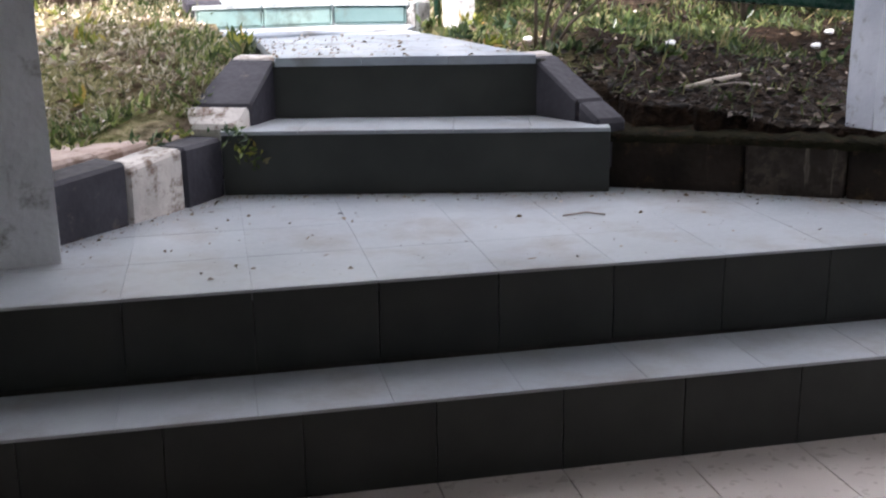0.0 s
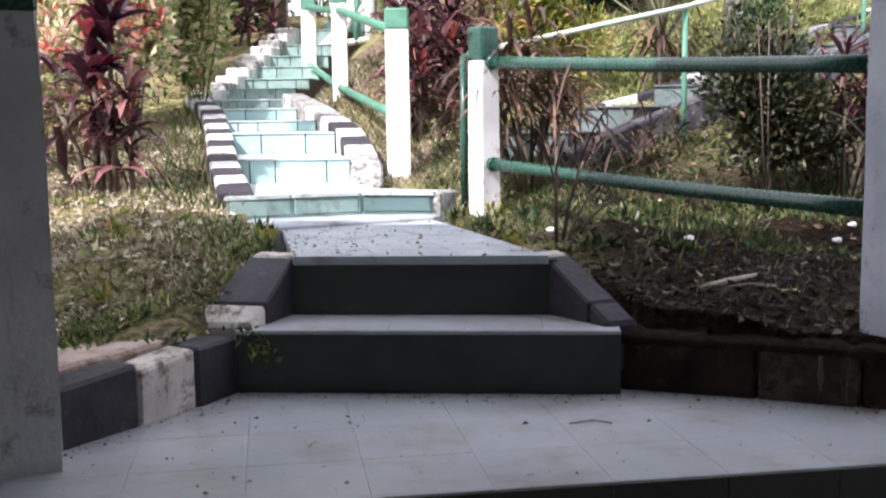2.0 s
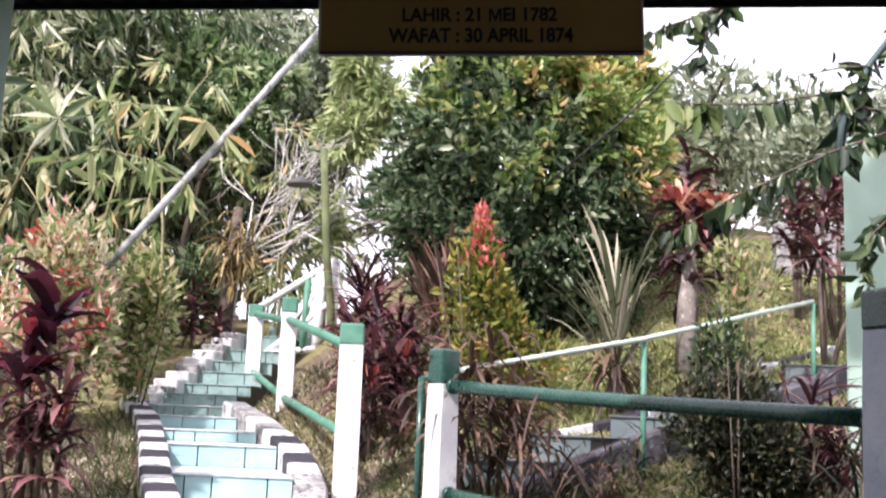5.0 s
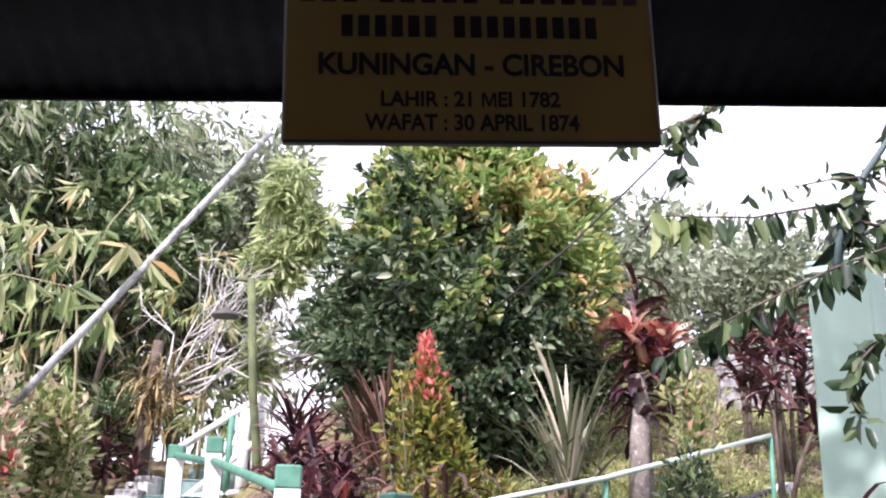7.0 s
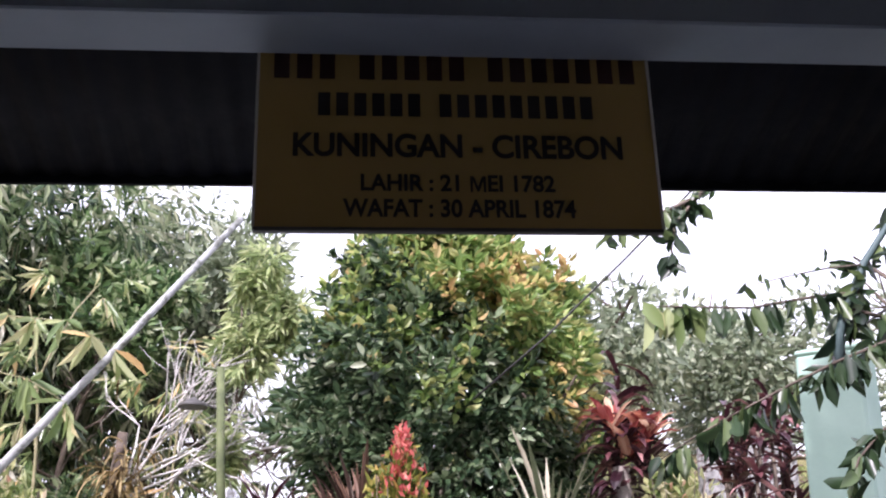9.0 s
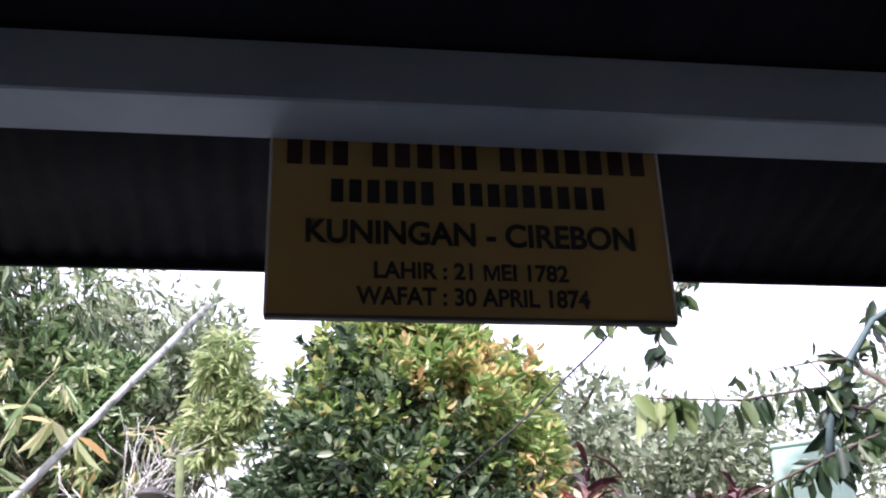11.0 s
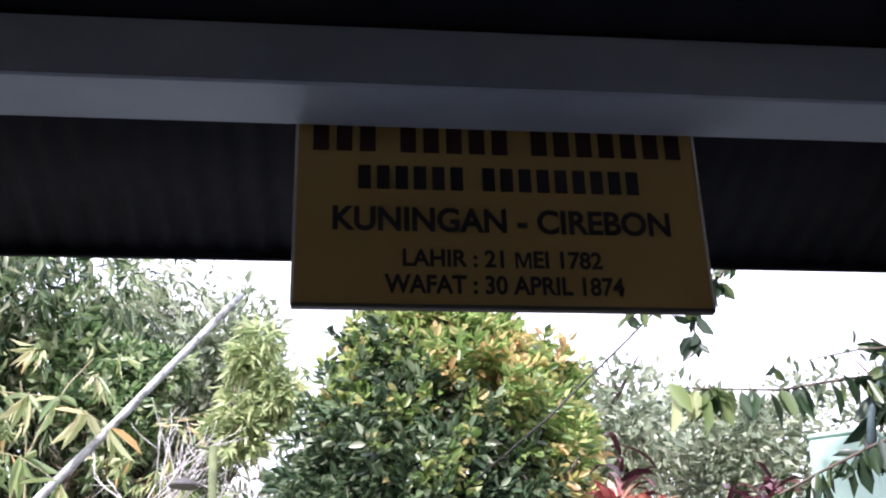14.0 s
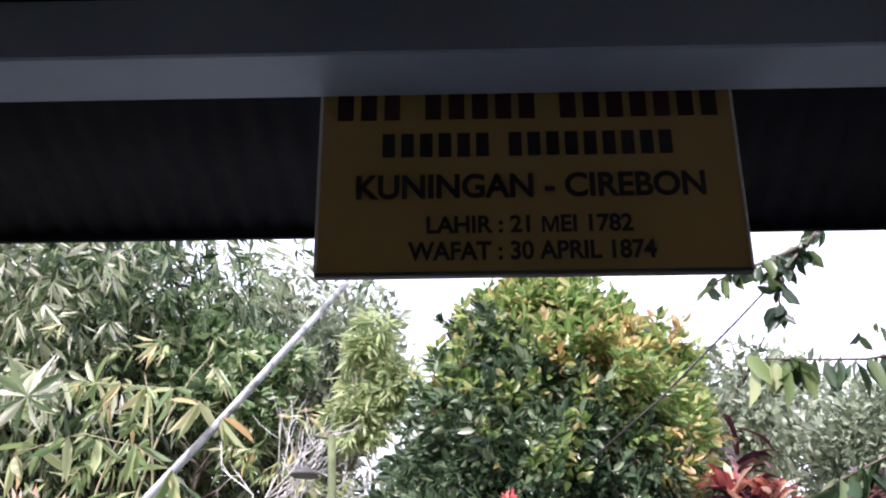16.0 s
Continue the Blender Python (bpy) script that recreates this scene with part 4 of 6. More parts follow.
bm.faces.new(fl)
bm.faces.new(fr[::-1])
for i in range(4):
    bm.faces.new((fl[(i + 1) % 4], fl[i], fr[i], fr[(i + 1) % 4]))
bmesh.ops.recalc_face_normals(bm, faces=bm.faces[:])
board = part("board", bm, M_SIGN, sign)
part("bottom_edge", box(SX0 - 0.004, SY - 0.003, SZ0 - 0.008, SX1 + 0.004, SY + 0.016, SZ0 + 0.001, 0.002), M_TIN, sign, "dark bottom edge strip")
part("side_edge", box(SX0 - 0.006, SY - 0.002, SZ0, SX0, SY + 0.015, SZ1, 0.001), M_GALV, sign, "pale side edge strip")
part("side_edge", box(SX1, SY - 0.002, SZ0, SX1 + 0.006, SY + 0.015, SZ1, 0.001), M_GALV, sign, "pale side edge strip")


def text_mesh(text):
    cu = bpy.data.curves.new("line", "FONT")
    cu.body, cu.size, cu.offset = text, 1.0, 0.032
    tmp = new("line", cu)
    bpy.context.view_layer.update()
    me = bpy.data.meshes.new_from_object(tmp.evaluated_get(bpy.context.evaluated_depsgraph_get()))
    bpy.data.objects.remove(tmp)
    co = np.array([v.co for v in me.vertices])
    return me, co.min(0), co.max(0)


def bold_m():
    """A heavy capital M, one unit wide and one high."""
    p = [(0, 0), (0, 1), (0.25, 1), (0.5, 0.36), (0.75, 1), (1, 1), (1, 0), (0.83, 0), (0.83, 0.72), (0.57, 0.04), (0.43, 0.04), (0.17, 0.72), (0.17, 0)]
    me = bpy.data.meshes.new("letter")
    me.from_pydata([(0.8 * x, 0.7 * y, 0) for x, y in p], [], [list(range(len(p)))[::-1]])
    co = np.array([v.co for v in me.vertices])
    return me, co.min(0), co.max(0)


def lettering(text, x0, x1, z0, z1, material):
    """A line of print that fills a box on the board, letter by letter."""
    _, lo, hi = text_mesh(text)
    k = (x1 - x0) / (hi[0] - lo[0])
    tall = (z1 - z0) / (hi[1] - lo[1])
    for n_, ch in enumerate(text):
        if ch == " ":
            continue
        me, clo, chi = text_mesh(ch)
        _, plo, phi = text_mesh(text[:n_ + 1])
        start = phi[0] - plo[0] - (chi[0] - clo[0])
        if ch == "M":
            wide = chi[0] - clo[0]
            me, clo, chi = bold_m()
            sw, sh = wide / 0.8, 1.0
        else:
            sw, sh = 1.0, 1.0
        for v in me.vertices:
            v.co = (x0 + k * (start + (v.co.x - clo[0]) * sw), SY - 0.002, z0 + tall * (v.co.y * sh - (lo[1] if ch != "M" else 0)))
        me.update()
        link_mesh("letter", me, material, board)


def word_bar(x0, x1, z0, z1, material):
    part("print_bar", box(x0, SY - 0.002, z0, x1, SY + 0.001, z1, 0), material, board)


def word_bars(x0, x1, z0, z1, counts, material):
    """A line of print as plain upright bars, one a character, in words of the given lengths."""
    total = sum(counts) + 0.75 * (len(counts) - 1)
    step, x = (x1 - x0) / total, x0
    for n_ in counts:
        for _ in range(n_):
            word_bar(x + step * 0.16, x + step * 0.84, z0, z1, material)
            x += step
        x += 0.75 * step


lettering("KUNINGAN - CIREBON", -0.380, 0.305, 2.567, 2.622, M_INK)
lettering("LAHIR : 21 MEI 1782", -0.242, 0.157, 2.491, 2.530, M_INK)
lettering("WAFAT : 30 APRIL 1874", -0.278, 0.197, 2.434, 2.475, M_INK)
word_bars(-0.336, 0.254, 2.662, 2.715, (6, 9), M_INK)
word_bars(-0.430, 0.353, 2.748, 2.812, (3, 5, 7), M_MAROON)

# ---------------------------------------------------------------- plants
def ground_at(x, y):
    return float(lie(x, y))


def limbs(rng, foot, top, spread, n, r0, sides=7):
    """A tapered trunk with limbs that fork out to the crown."""
    foot, top = Vector(foot), Vector(top)
    mid = [foot.lerp(top, k / 6) + Vector(rng.normal(size=3)) * 0.05 * (k > 0) for k in range(7)]
    bms = [tube(mid, [r0 * (1 - 0.75 * k / 6) for k in range(7)], sides)]
    for i in range(n):
        a = mid[2 + i % 4]
        d = Vector(rng.normal(size=3)) * Vector((1, 1, 0.35)) + Vector((0, 0, 0.7))
        e = a + d.normalized() * spread * (0.6 + 0.5 * rng.random())
        q = a.lerp(e, 0.5) + Vector(rng.normal(size=3)) * 0.06 * spread
        bms.append(tube([a, q, e], [r0 * 0.42, r0 * 0.26, r0 * 0.08], 6))
        for _ in range(2):
            g = q + (Vector(rng.normal(size=3)) + Vector((0, 0, 0.4))).normalized() * spread * 0.45
            bms.append(tube([q, g], [r0 * 0.2, r0 * 0.05], 5))
    return join(*bms)


def leafy_tree(name, label, foot, crown, radii, seed, n, size, width, leafm, topm=None, trunk_r=0.09, lumps=14, droop=0.25, category="tree", group=""):
    rng = np.random.default_rng(seed)
    t = thing(name, label, category, group=group)
    part("trunk", limbs(rng, foot, (crown[0], crown[1], crown[2] + radii[2] * 0.4), max(radii) * 0.8, 9, trunk_r), M_BARK, t)
    pts, q = blob_points(rng, n, crown, radii, 0.5, lumps)
    way = q + rng.normal(size=(n, 3)) * 0.6
    s = size * (0.6 + 0.8 * rng.random(n))
    if topm is None:
        leaf_mesh("crown", pts, way, s, s * width, leafm, t, rng=rng, droop=droop)
    else:
        lit = (pts[:, 2] - crown[2]) / radii[2] + 0.35 * rng.normal(size=n) + 0.25 * (pts[:, 0] - crown[0]) / radii[0] > 0.42
        leaf_mesh("crown", pts[~lit], way[~lit], s[~lit], s[~lit] * width, leafm, t, rng=rng, droop=droop)
        leaf_mesh("young_leaves", pts[lit], way[lit], s[lit], s[lit] * width, topm, t, "yellow-green young leaves, coloured paler towards the lit top tinged orange", rng=rng, droop=droop)
    return t


def sprays(rng, centres, axes, per, reach):
    """Leaf feet and directions: per leaves set round the last bit of each twig."""
    n = len(centres)
    k = np.repeat(np.arange(n), per)
    a = unit(axes)[k]
    side = rng.normal(size=(n * per, 3))
    side = unit(side - a * (side * a).sum(1, keepdims=True))
    u = rng.random((n * per, 1))
    return centres[k] + a * reach * (u - 0.6) + side * 0.01, a * (0.25 + 0.75 * u) + side * (1.0 - 0.45 * u), k


def broad_tree():
    """An egg-shaped crown of leafy sprigs in lobes, ragged at the edge, with younger leaves and painted sunlight higher
    up.
    """
    rng = np.random.default_rng(3)
    t = thing("broad_tree", "dense dark green tree with orange-tinged young leaves", "tree")
    part("trunk", limbs(rng, (0.75, 9.7, 2.0), (0.5, 9.6, 4.4), 1.2, 11, 0.1), M_BARK, t)
    high = [(2.1, 0.55), (2.6, 0.95), (3.15, 1.2), (3.75, 1.27), (4.3, 1.1), (4.65, 0.9), (4.95, 0.62), (5.15, 0.34), (5.3, 0.08)]
    n = 3100
    z = 2.15 + 3.1 * rng.random(n) ** 0.85
    th = 2 * math.pi * rng.random(n)
    lobe = 0.5 * np.sin(5 * th + 3.1 * z) + 0.35 * np.sin(9 * th - 6.3 * z + 1) + 0.3 * np.sin(3 * th + 8.1 * z + 2)
    deep = rng.random(n)
    r = ramp(z, high) * np.where(deep < 0.3, 0.45 + 0.4 * rng.random(n), 0.88 + 0.25 * lobe + 0.06 * rng.normal(size=n))
    keep = (deep < 0.3) | (lobe > -0.62) | (rng.random(n) < 0.25)
    z, th, r, n = z[keep], th[keep], r[keep], int(keep.sum())
    cx = 0.54 - 0.12 * np.clip(z - 4.4, 0, 1)
    c = np.stack([cx + r * np.cos(th), 9.6 + 0.8 * r * np.sin(th), z], -1)
    out = np.stack([np.cos(th), np.sin(th), (z - 3.6) * 0.5 + 0.25], -1) + rng.normal(size=(n, 3)) * 0.35
    # a few leaders stand clear of the dome
    lead = np.concatenate([np.array([[x, 9.5, z0]]) + np.linspace(0, 1, 7)[:, None] * [[0.06 * (x - 0.4), 0, 0.36]] for x, z0 in ((0.3, 5.05), (0.62, 4.95), (1.0, 4.75), (1.32, 4.6), (-0.05, 4.75), (1.62, 4.3), (-0.45, 4.3), (0.45, 5.1), (0.8, 4.95), (0.12, 4.9), (1.5, 4.5), (-0.25, 4.55))])
    c, out = np.concatenate([c, lead]), np.concatenate([out, np.tile([0, 0, 1.0], (len(lead), 1))])
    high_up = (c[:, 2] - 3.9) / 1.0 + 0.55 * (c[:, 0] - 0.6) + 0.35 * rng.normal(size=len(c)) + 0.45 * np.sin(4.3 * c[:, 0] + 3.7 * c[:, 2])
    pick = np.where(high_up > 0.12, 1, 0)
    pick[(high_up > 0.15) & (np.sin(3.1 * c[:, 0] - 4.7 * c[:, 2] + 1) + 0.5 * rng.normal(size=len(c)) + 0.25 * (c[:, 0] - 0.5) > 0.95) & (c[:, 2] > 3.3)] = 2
    for q, (nm, m_, lb) in enumerate((("crown", L_TREE, ""), ("young_leaves", L_TREE_TOP, "yellow-green young leaves, coloured paler towards the lit top"), ("amber_foliage", L_AMBER, "orange-tinged new leaf tips"))):
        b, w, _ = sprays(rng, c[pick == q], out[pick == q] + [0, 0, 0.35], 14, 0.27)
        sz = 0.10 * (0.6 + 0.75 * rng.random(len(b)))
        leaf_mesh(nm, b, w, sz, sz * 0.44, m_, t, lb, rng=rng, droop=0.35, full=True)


broad_tree()


def spray_tree(name, label, foot, blobs, seed, leafm, size, width, per, reach, trunk_r=0.03, trunkm=M_BARK, droop=0.3):
    """A loose tree of leaf sprigs filling a few uneven masses (centre, radii, number of sprigs)."""
    rng = np.random.default_rng(seed)
    t = thing(name, label, "tree")
    c0 = blobs[0][0]
    part("trunk", limbs(rng, foot, (c0[0], c0[1], c0[2] + 0.3), 0.9, 8, trunk_r), trunkm, t)
    P, Q = [], []
    for c, r, n in blobs:
        p, q = blob_points(rng, n, c, r, 0.6, 9)
        P.append(p)
        Q.append(q + [0, -0.2, 0.2] + rng.normal(size=(n, 3)) * 0.3)
    b, w, _ = sprays(rng, np.concatenate(P), np.concatenate(Q), per, reach)
    sz = size * (0.6 + 0.8 * rng.random(len(b)))
    leaf_mesh("crown", b, w, sz, sz * width, leafm, t, rng=rng, droop=droop)
    return t


spray_tree("bushy_tree", "mid-green bushy tree in front of the bamboo", (-4.0, 13.9, 2.5), (((-3.1, 13.6, 5.25), (0.75, 0.6, 0.7), 170), ((-2.7, 13.8, 5.9), (0.6, 0.5, 0.55), 120), ((-3.8, 13.6, 6.0), (0.7, 0.6, 0.75), 150)), 31, L_BUSHY, 0.17, 0.36, 11, 0.2, 0.05)
spray_tree("feathery_tree", "feathery pale green tree beside the bamboo", (-1.75, 12.4, 2.3), (((-1.42, 11.8, 4.75), (0.5, 0.4, 0.45), 130), ((-1.0, 11.8, 5.1), (0.4, 0.4, 0.35), 90), ((-1.25, 11.9, 5.5), (0.4, 0.4, 0.4), 80), ((-1.45, 11.4, 3.55), (0.16, 0.16, 0.4), 50)), 32, L_FEATHER, 0.17, 0.2, 11, 0.10, droop=0.7)

# bamboo thicket
def bamboo(seed, x, y, n_canes, height, n_leaves, spread, label, leafm=L_BAMBOO, lean=(0.6, -0.8), scale=1.0):
    rng = np.random.default_rng(seed)
    t = thing("bamboo_clump", label, "bamboo", group="bamboo thicket")
    bases, ways = [], []
    z0 = ground_at(x, y)
    for i in range(n_canes):
        fx, fy = x + rng.normal() * 0.28 * scale, y + rng.normal() * 0.28 * scale
        h = height * (0.7 + 0.4 * rng.random())
        d = np.array([lean[0] * rng.normal(1, 0.8), lean[1] * rng.normal(0.8, 0.6)]) * spread * 0.5 * scale
        pts = []
        for k in range(8):
            u = k / 7
            pts.append((fx + d[0] * u ** 2.2, fy + d[1] * u ** 2.2, z0 - 0.05 + h * (u - 0.18 * u ** 3)))
        part("cane", tube(pts, [0.022 * (1 - 0.8 * k / 7) for k in range(8)], 6), M_CANE, t)
        m = n_leaves * 7 // 5 // n_canes // 8
        tu = 0.18 + 0.82 * rng.random(m) ** 0.8
        offs = rng.normal(size=(m, 3)) * np.array([0.42, 0.42, 0.30]) * (0.5 + 0.5 * spread) * scale
        cc = np.stack([np.interp(tu, np.linspace(0, 1, 8), [p[k] for p in pts]) for k in range(3)], -1) + offs
        fb, fw, _ = sprays(rng, cc, unit(offs) + [0, 0, -0.5] + rng.normal(size=(m, 3)) * 0.3, 8, 0.16 * scale)
        bases.append(fb)
        ways.append(fw)
    b, w = np.concatenate(bases), np.concatenate(ways)
    clear = (b[:, 2] > 2.75) | (b[:, 0] < -3.0)
    clear &= ~((b[:, 0] > -3.0) & (b[:, 0] < -1.15) & (b[:, 1] < 12.1) & (b[:, 2] < 4.5))
    b, w = b[clear], w[clear]
    s = 0.215 * scale * (0.5 + 0.85 * rng.random(len(b)))
    leaf_mesh("leaves", b, w, s, s * 0.19, leafm, t, rng=rng, droop=0.75)
    return t


bl = "tall bamboo clump with drooping narrow leaves"
for i, (x, y, h, c, nl) in enumerate(((-6.2, 13.2, 6.4, 7, 3000), (-5.0, 14.2, 6.2, 7, 3200), (-4.4, 16.6, 6.0, 6, 2800), (-6.3, 16.5, 7.8, 7, 2800), (-4.6, 17.6, 7.0, 6, 2600), (-7.8, 14.8, 7.8, 7, 2800), (-3.3, 17.8, 4.4, 5, 1600), (-6.0, 14.9, 5.8, 6, 2400), (-9.0, 13.6, 7.2, 6, 2200))):
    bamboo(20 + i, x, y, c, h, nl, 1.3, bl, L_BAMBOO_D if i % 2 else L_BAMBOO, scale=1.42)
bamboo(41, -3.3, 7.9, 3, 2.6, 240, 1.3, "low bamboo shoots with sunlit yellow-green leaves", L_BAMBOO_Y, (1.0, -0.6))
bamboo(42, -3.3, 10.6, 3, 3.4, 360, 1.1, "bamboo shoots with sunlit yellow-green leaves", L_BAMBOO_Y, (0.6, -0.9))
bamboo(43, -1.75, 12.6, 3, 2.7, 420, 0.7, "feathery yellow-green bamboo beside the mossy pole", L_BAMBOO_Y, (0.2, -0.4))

leaning = tagged(part("leaning_cane", tube([(-3.0, 8.1, 2.18), (-2.45, 8.0, 2.86), (-1.9, 7.95, 3.52), (-1.08, 7.88, 4.55)], [0.026, 0.032, 0.030, 0.024], 8), M_PIPE), "pale cut cane leaning across the bamboo", "cane")
rngd = np.random.default_rng(77)
dead = thing("dead_bush", "pale leafless bush of many thin branches", "bush", (0, 0, 0))
db = [tube([(-2.5, 11.6, 2.2), (-2.47, 11.55, 2.75), (-2.42, 11.5, 3.2)], [0.04, 0.032, 0.022], 7)]


def twigs(a, d, length, r, depth):
    """A crooked branch that forks twice or three times on its way out."""
    p = [Vector(a)]
    d = Vector(d).normalized()
    for _ in range(3):
        d = (d + Vector(rngd.normal(size=3)) * 0.09 + Vector((0.03, 0, 0.03))).normalized()
        p.append(p[-1] + d * length / 3)
    db.append(tube(p, [r, r * 0.8, r * 0.62, r * 0.4], 5))
    if depth:
        for k in (2, 3):
            for _ in range(2):
                e = (d + Vector(rngd.normal(size=3)) * Vector((0.6, 0.35, 0.45))).normalized()
                twigs(p[k], e, length * (0.55 + 0.2 * rngd.random()), r * 0.55, depth - 1)


part("trunk", join(*db), M_BARK_P, dead)
for i in range(8):
    db = []
    twigs((-2.42 + 0.04 * rngd.normal(), 11.5, 3.0 + 0.25 * rngd.random()), (0.15 + 0.95 * i / 7, 0.2 * rngd.normal(), 1.15 - 0.8 * i / 7), 0.85, 0.017, 2)
    part("branch", join(*db), M_BARK_P, dead)

# hanging brown fern tuft on a stump
stump = thing("tree_stump", "dark trunk hung with dry golden fern fronds", "tree")
part("trunk", tube([(-2.56, 11.5, 2.2), (-2.53, 11.5, 2.8), (-2.50, 11.5, 3.2), (-2.48, 11.5, 3.7)], [0.09, 0.08, 0.07, 0.05], 9), M_BARK, stump)
n_ = 170
rt_ = np.array([-2.44, 11.42, 3.12]) + rngd.normal(size=(n_, 3)) * np.array([0.10, 0.10, 0.22])
blades("dry_fronds", rt_, rngd.normal(size=(n_, 3)) * [1, 1, 0.4] + [0, -0.5, 0], 0.22 + 0.26 * rngd.random(n_), 0.02 + 0.015 * rngd.random(n_), 2.5 + rngd.random(n_), L_GOLD, stump, "dry golden fronds", rngd)


# shrubs on the left bank
def shrub(name, label, x, y, z_top, r, seed, n, size, width, leafm, tipm=None, cone=0.0, stems=7, category="shrub", group="", z0=None, lumps=10, flush=0):
    rng = np.random.default_rng(seed)
    z0 = ground_at(x, y) if z0 is None else z0
    t = thing(name, label, category, group=group)
    h = z_top - z0
    for i in range(stems):
        d = rng.normal(size=2) * r * 0.45
        part("stem", tube([(x + d[0] * 0.1, y + d[1] * 0.1, z0 - 0.03), (x + d[0] * 0.6, y + d[1] * 0.6, z0 + h * 0.45), (x + d[0], y + d[1], z0 + h * 0.85)], [min(0.012, r * 0.016), min(0.009, r * 0.012), 0.002], 5), M_BARK, t)
    pts, q = blob_points(rng, n, (0, 0, 0), (r, r * 0.8, h * 0.5), 0.3, lumps)
    u = np.clip(pts[:, 2] / h + 0.5, 0, 1)
    f = (1 - cone * u)
    pts = np.stack([x + pts[:, 0] * f, y + pts[:, 1] * f, z0 + h * 0.54 + pts[:, 2]], -1)
    pts[:, 2] = np.maximum(pts[:, 2], z0 + 0.02)
    way = q * 0.7 + rng.normal(size=(n, 3)) * 0.5 + [0, 0, 0.4]
    s = size * (0.6 + 0.8 * rng.random(n))
    leaf_mesh("foliage", pts, way, s, s * width, leafm, t, rng=rng)
    if tipm is not None:
        k = 260
        a = np.stack([x + rng.normal(size=k) * 0.07 * (1.2 - np.linspace(0, 1, k)) + 0.02, y + rng.normal(size=k) * 0.06, z_top - 0.36 + 0.42 * np.linspace(0, 1, k)], -1)
        tip = leaf_mesh("red_tip", a, rng.normal(size=(k, 3)) * 0.7 + [0, 0, 1], 0.06, 0.024, tipm, t, "scarlet young leaves at the tip", rng=rng)
        tagged(tip, kind="stuff")
    if flush:
        f_ = rng.choice(np.flatnonzero(pts[:, 2] > z0 + h * 0.3), flush)
        b, w, _ = sprays(rng, pts[f_] + [0, -0.05, 0.03], way[f_] + [0, -0.3, 0.6], 13, 0.10)
        shoots = leaf_mesh("red_growth", b, w, 0.085 * (0.6 + 0.7 * rng.random(len(b))), 0.03, L_TIP, t, "scarlet young shoots", rng=rng)
        tagged(shoots, kind="stuff")
    return t


shrub("croton_shrub", "tall red and green leafy shrub", -2.66, 7.3, 2.85, 0.46, 51, 2900, 0.075, 0.4, L_RED, flush=20, group="red shrubs")
shrub("croton_shrub", "red and green leafy shrub", -3.2, 7.0, 2.75, 0.5, 52, 2000, 0.075, 0.4, L_RED, flush=22, group="red shrubs")
shrub("croton_shrub", "red and green leafy shrub", -2.85, 6.5, 2.0, 0.4, 53, 1300, 0.065, 0.42, L_RED, flush=12, group="red shrubs")
shrub("hedge_shrub", "clipped green hedge shrub with reddish tips", -2.60, 8.6, 2.95, 0.42, 54, 2800, 0.075, 0.42, L_HEDGE, group="hedge shrubs")
shrub("hedge_shrub", "clipped green hedge shrub with reddish tips", -2.95, 8.0, 2.85, 0.48, 55, 2800, 0.075, 0.42, L_RED, flush=12, group="hedge shrubs")
shrub("hedge_shrub", "clipped green hedge shrub with reddish tips", -3.5, 7.7, 2.4, 0.5, 56, 1500, 0.08, 0.42, L_HEDGE, group="hedge shrubs")
shrub("hedge_shrub", "green hedge shrub with reddish tips beside the upper stairs", -3.0, 9.6, 2.85, 0.40, 58, 2000, 0.075, 0.42, L_HEDGE, group="hedge shrubs", flush=10)
shrub("hedge_shrub", "loose pale green shrub beside the upper stairs", -3.25, 10.4, 3.0, 0.45, 59, 1800, 0.08, 0.42, L_RED, group="hedge shrubs", flush=8)
shrub("hedge_shrub", "low green shrub in dry grass", -3.0, 6.0, 1.75, 0.42, 57, 900, 0.08, 0.4, L_HEDGE, group="hedge shrubs")


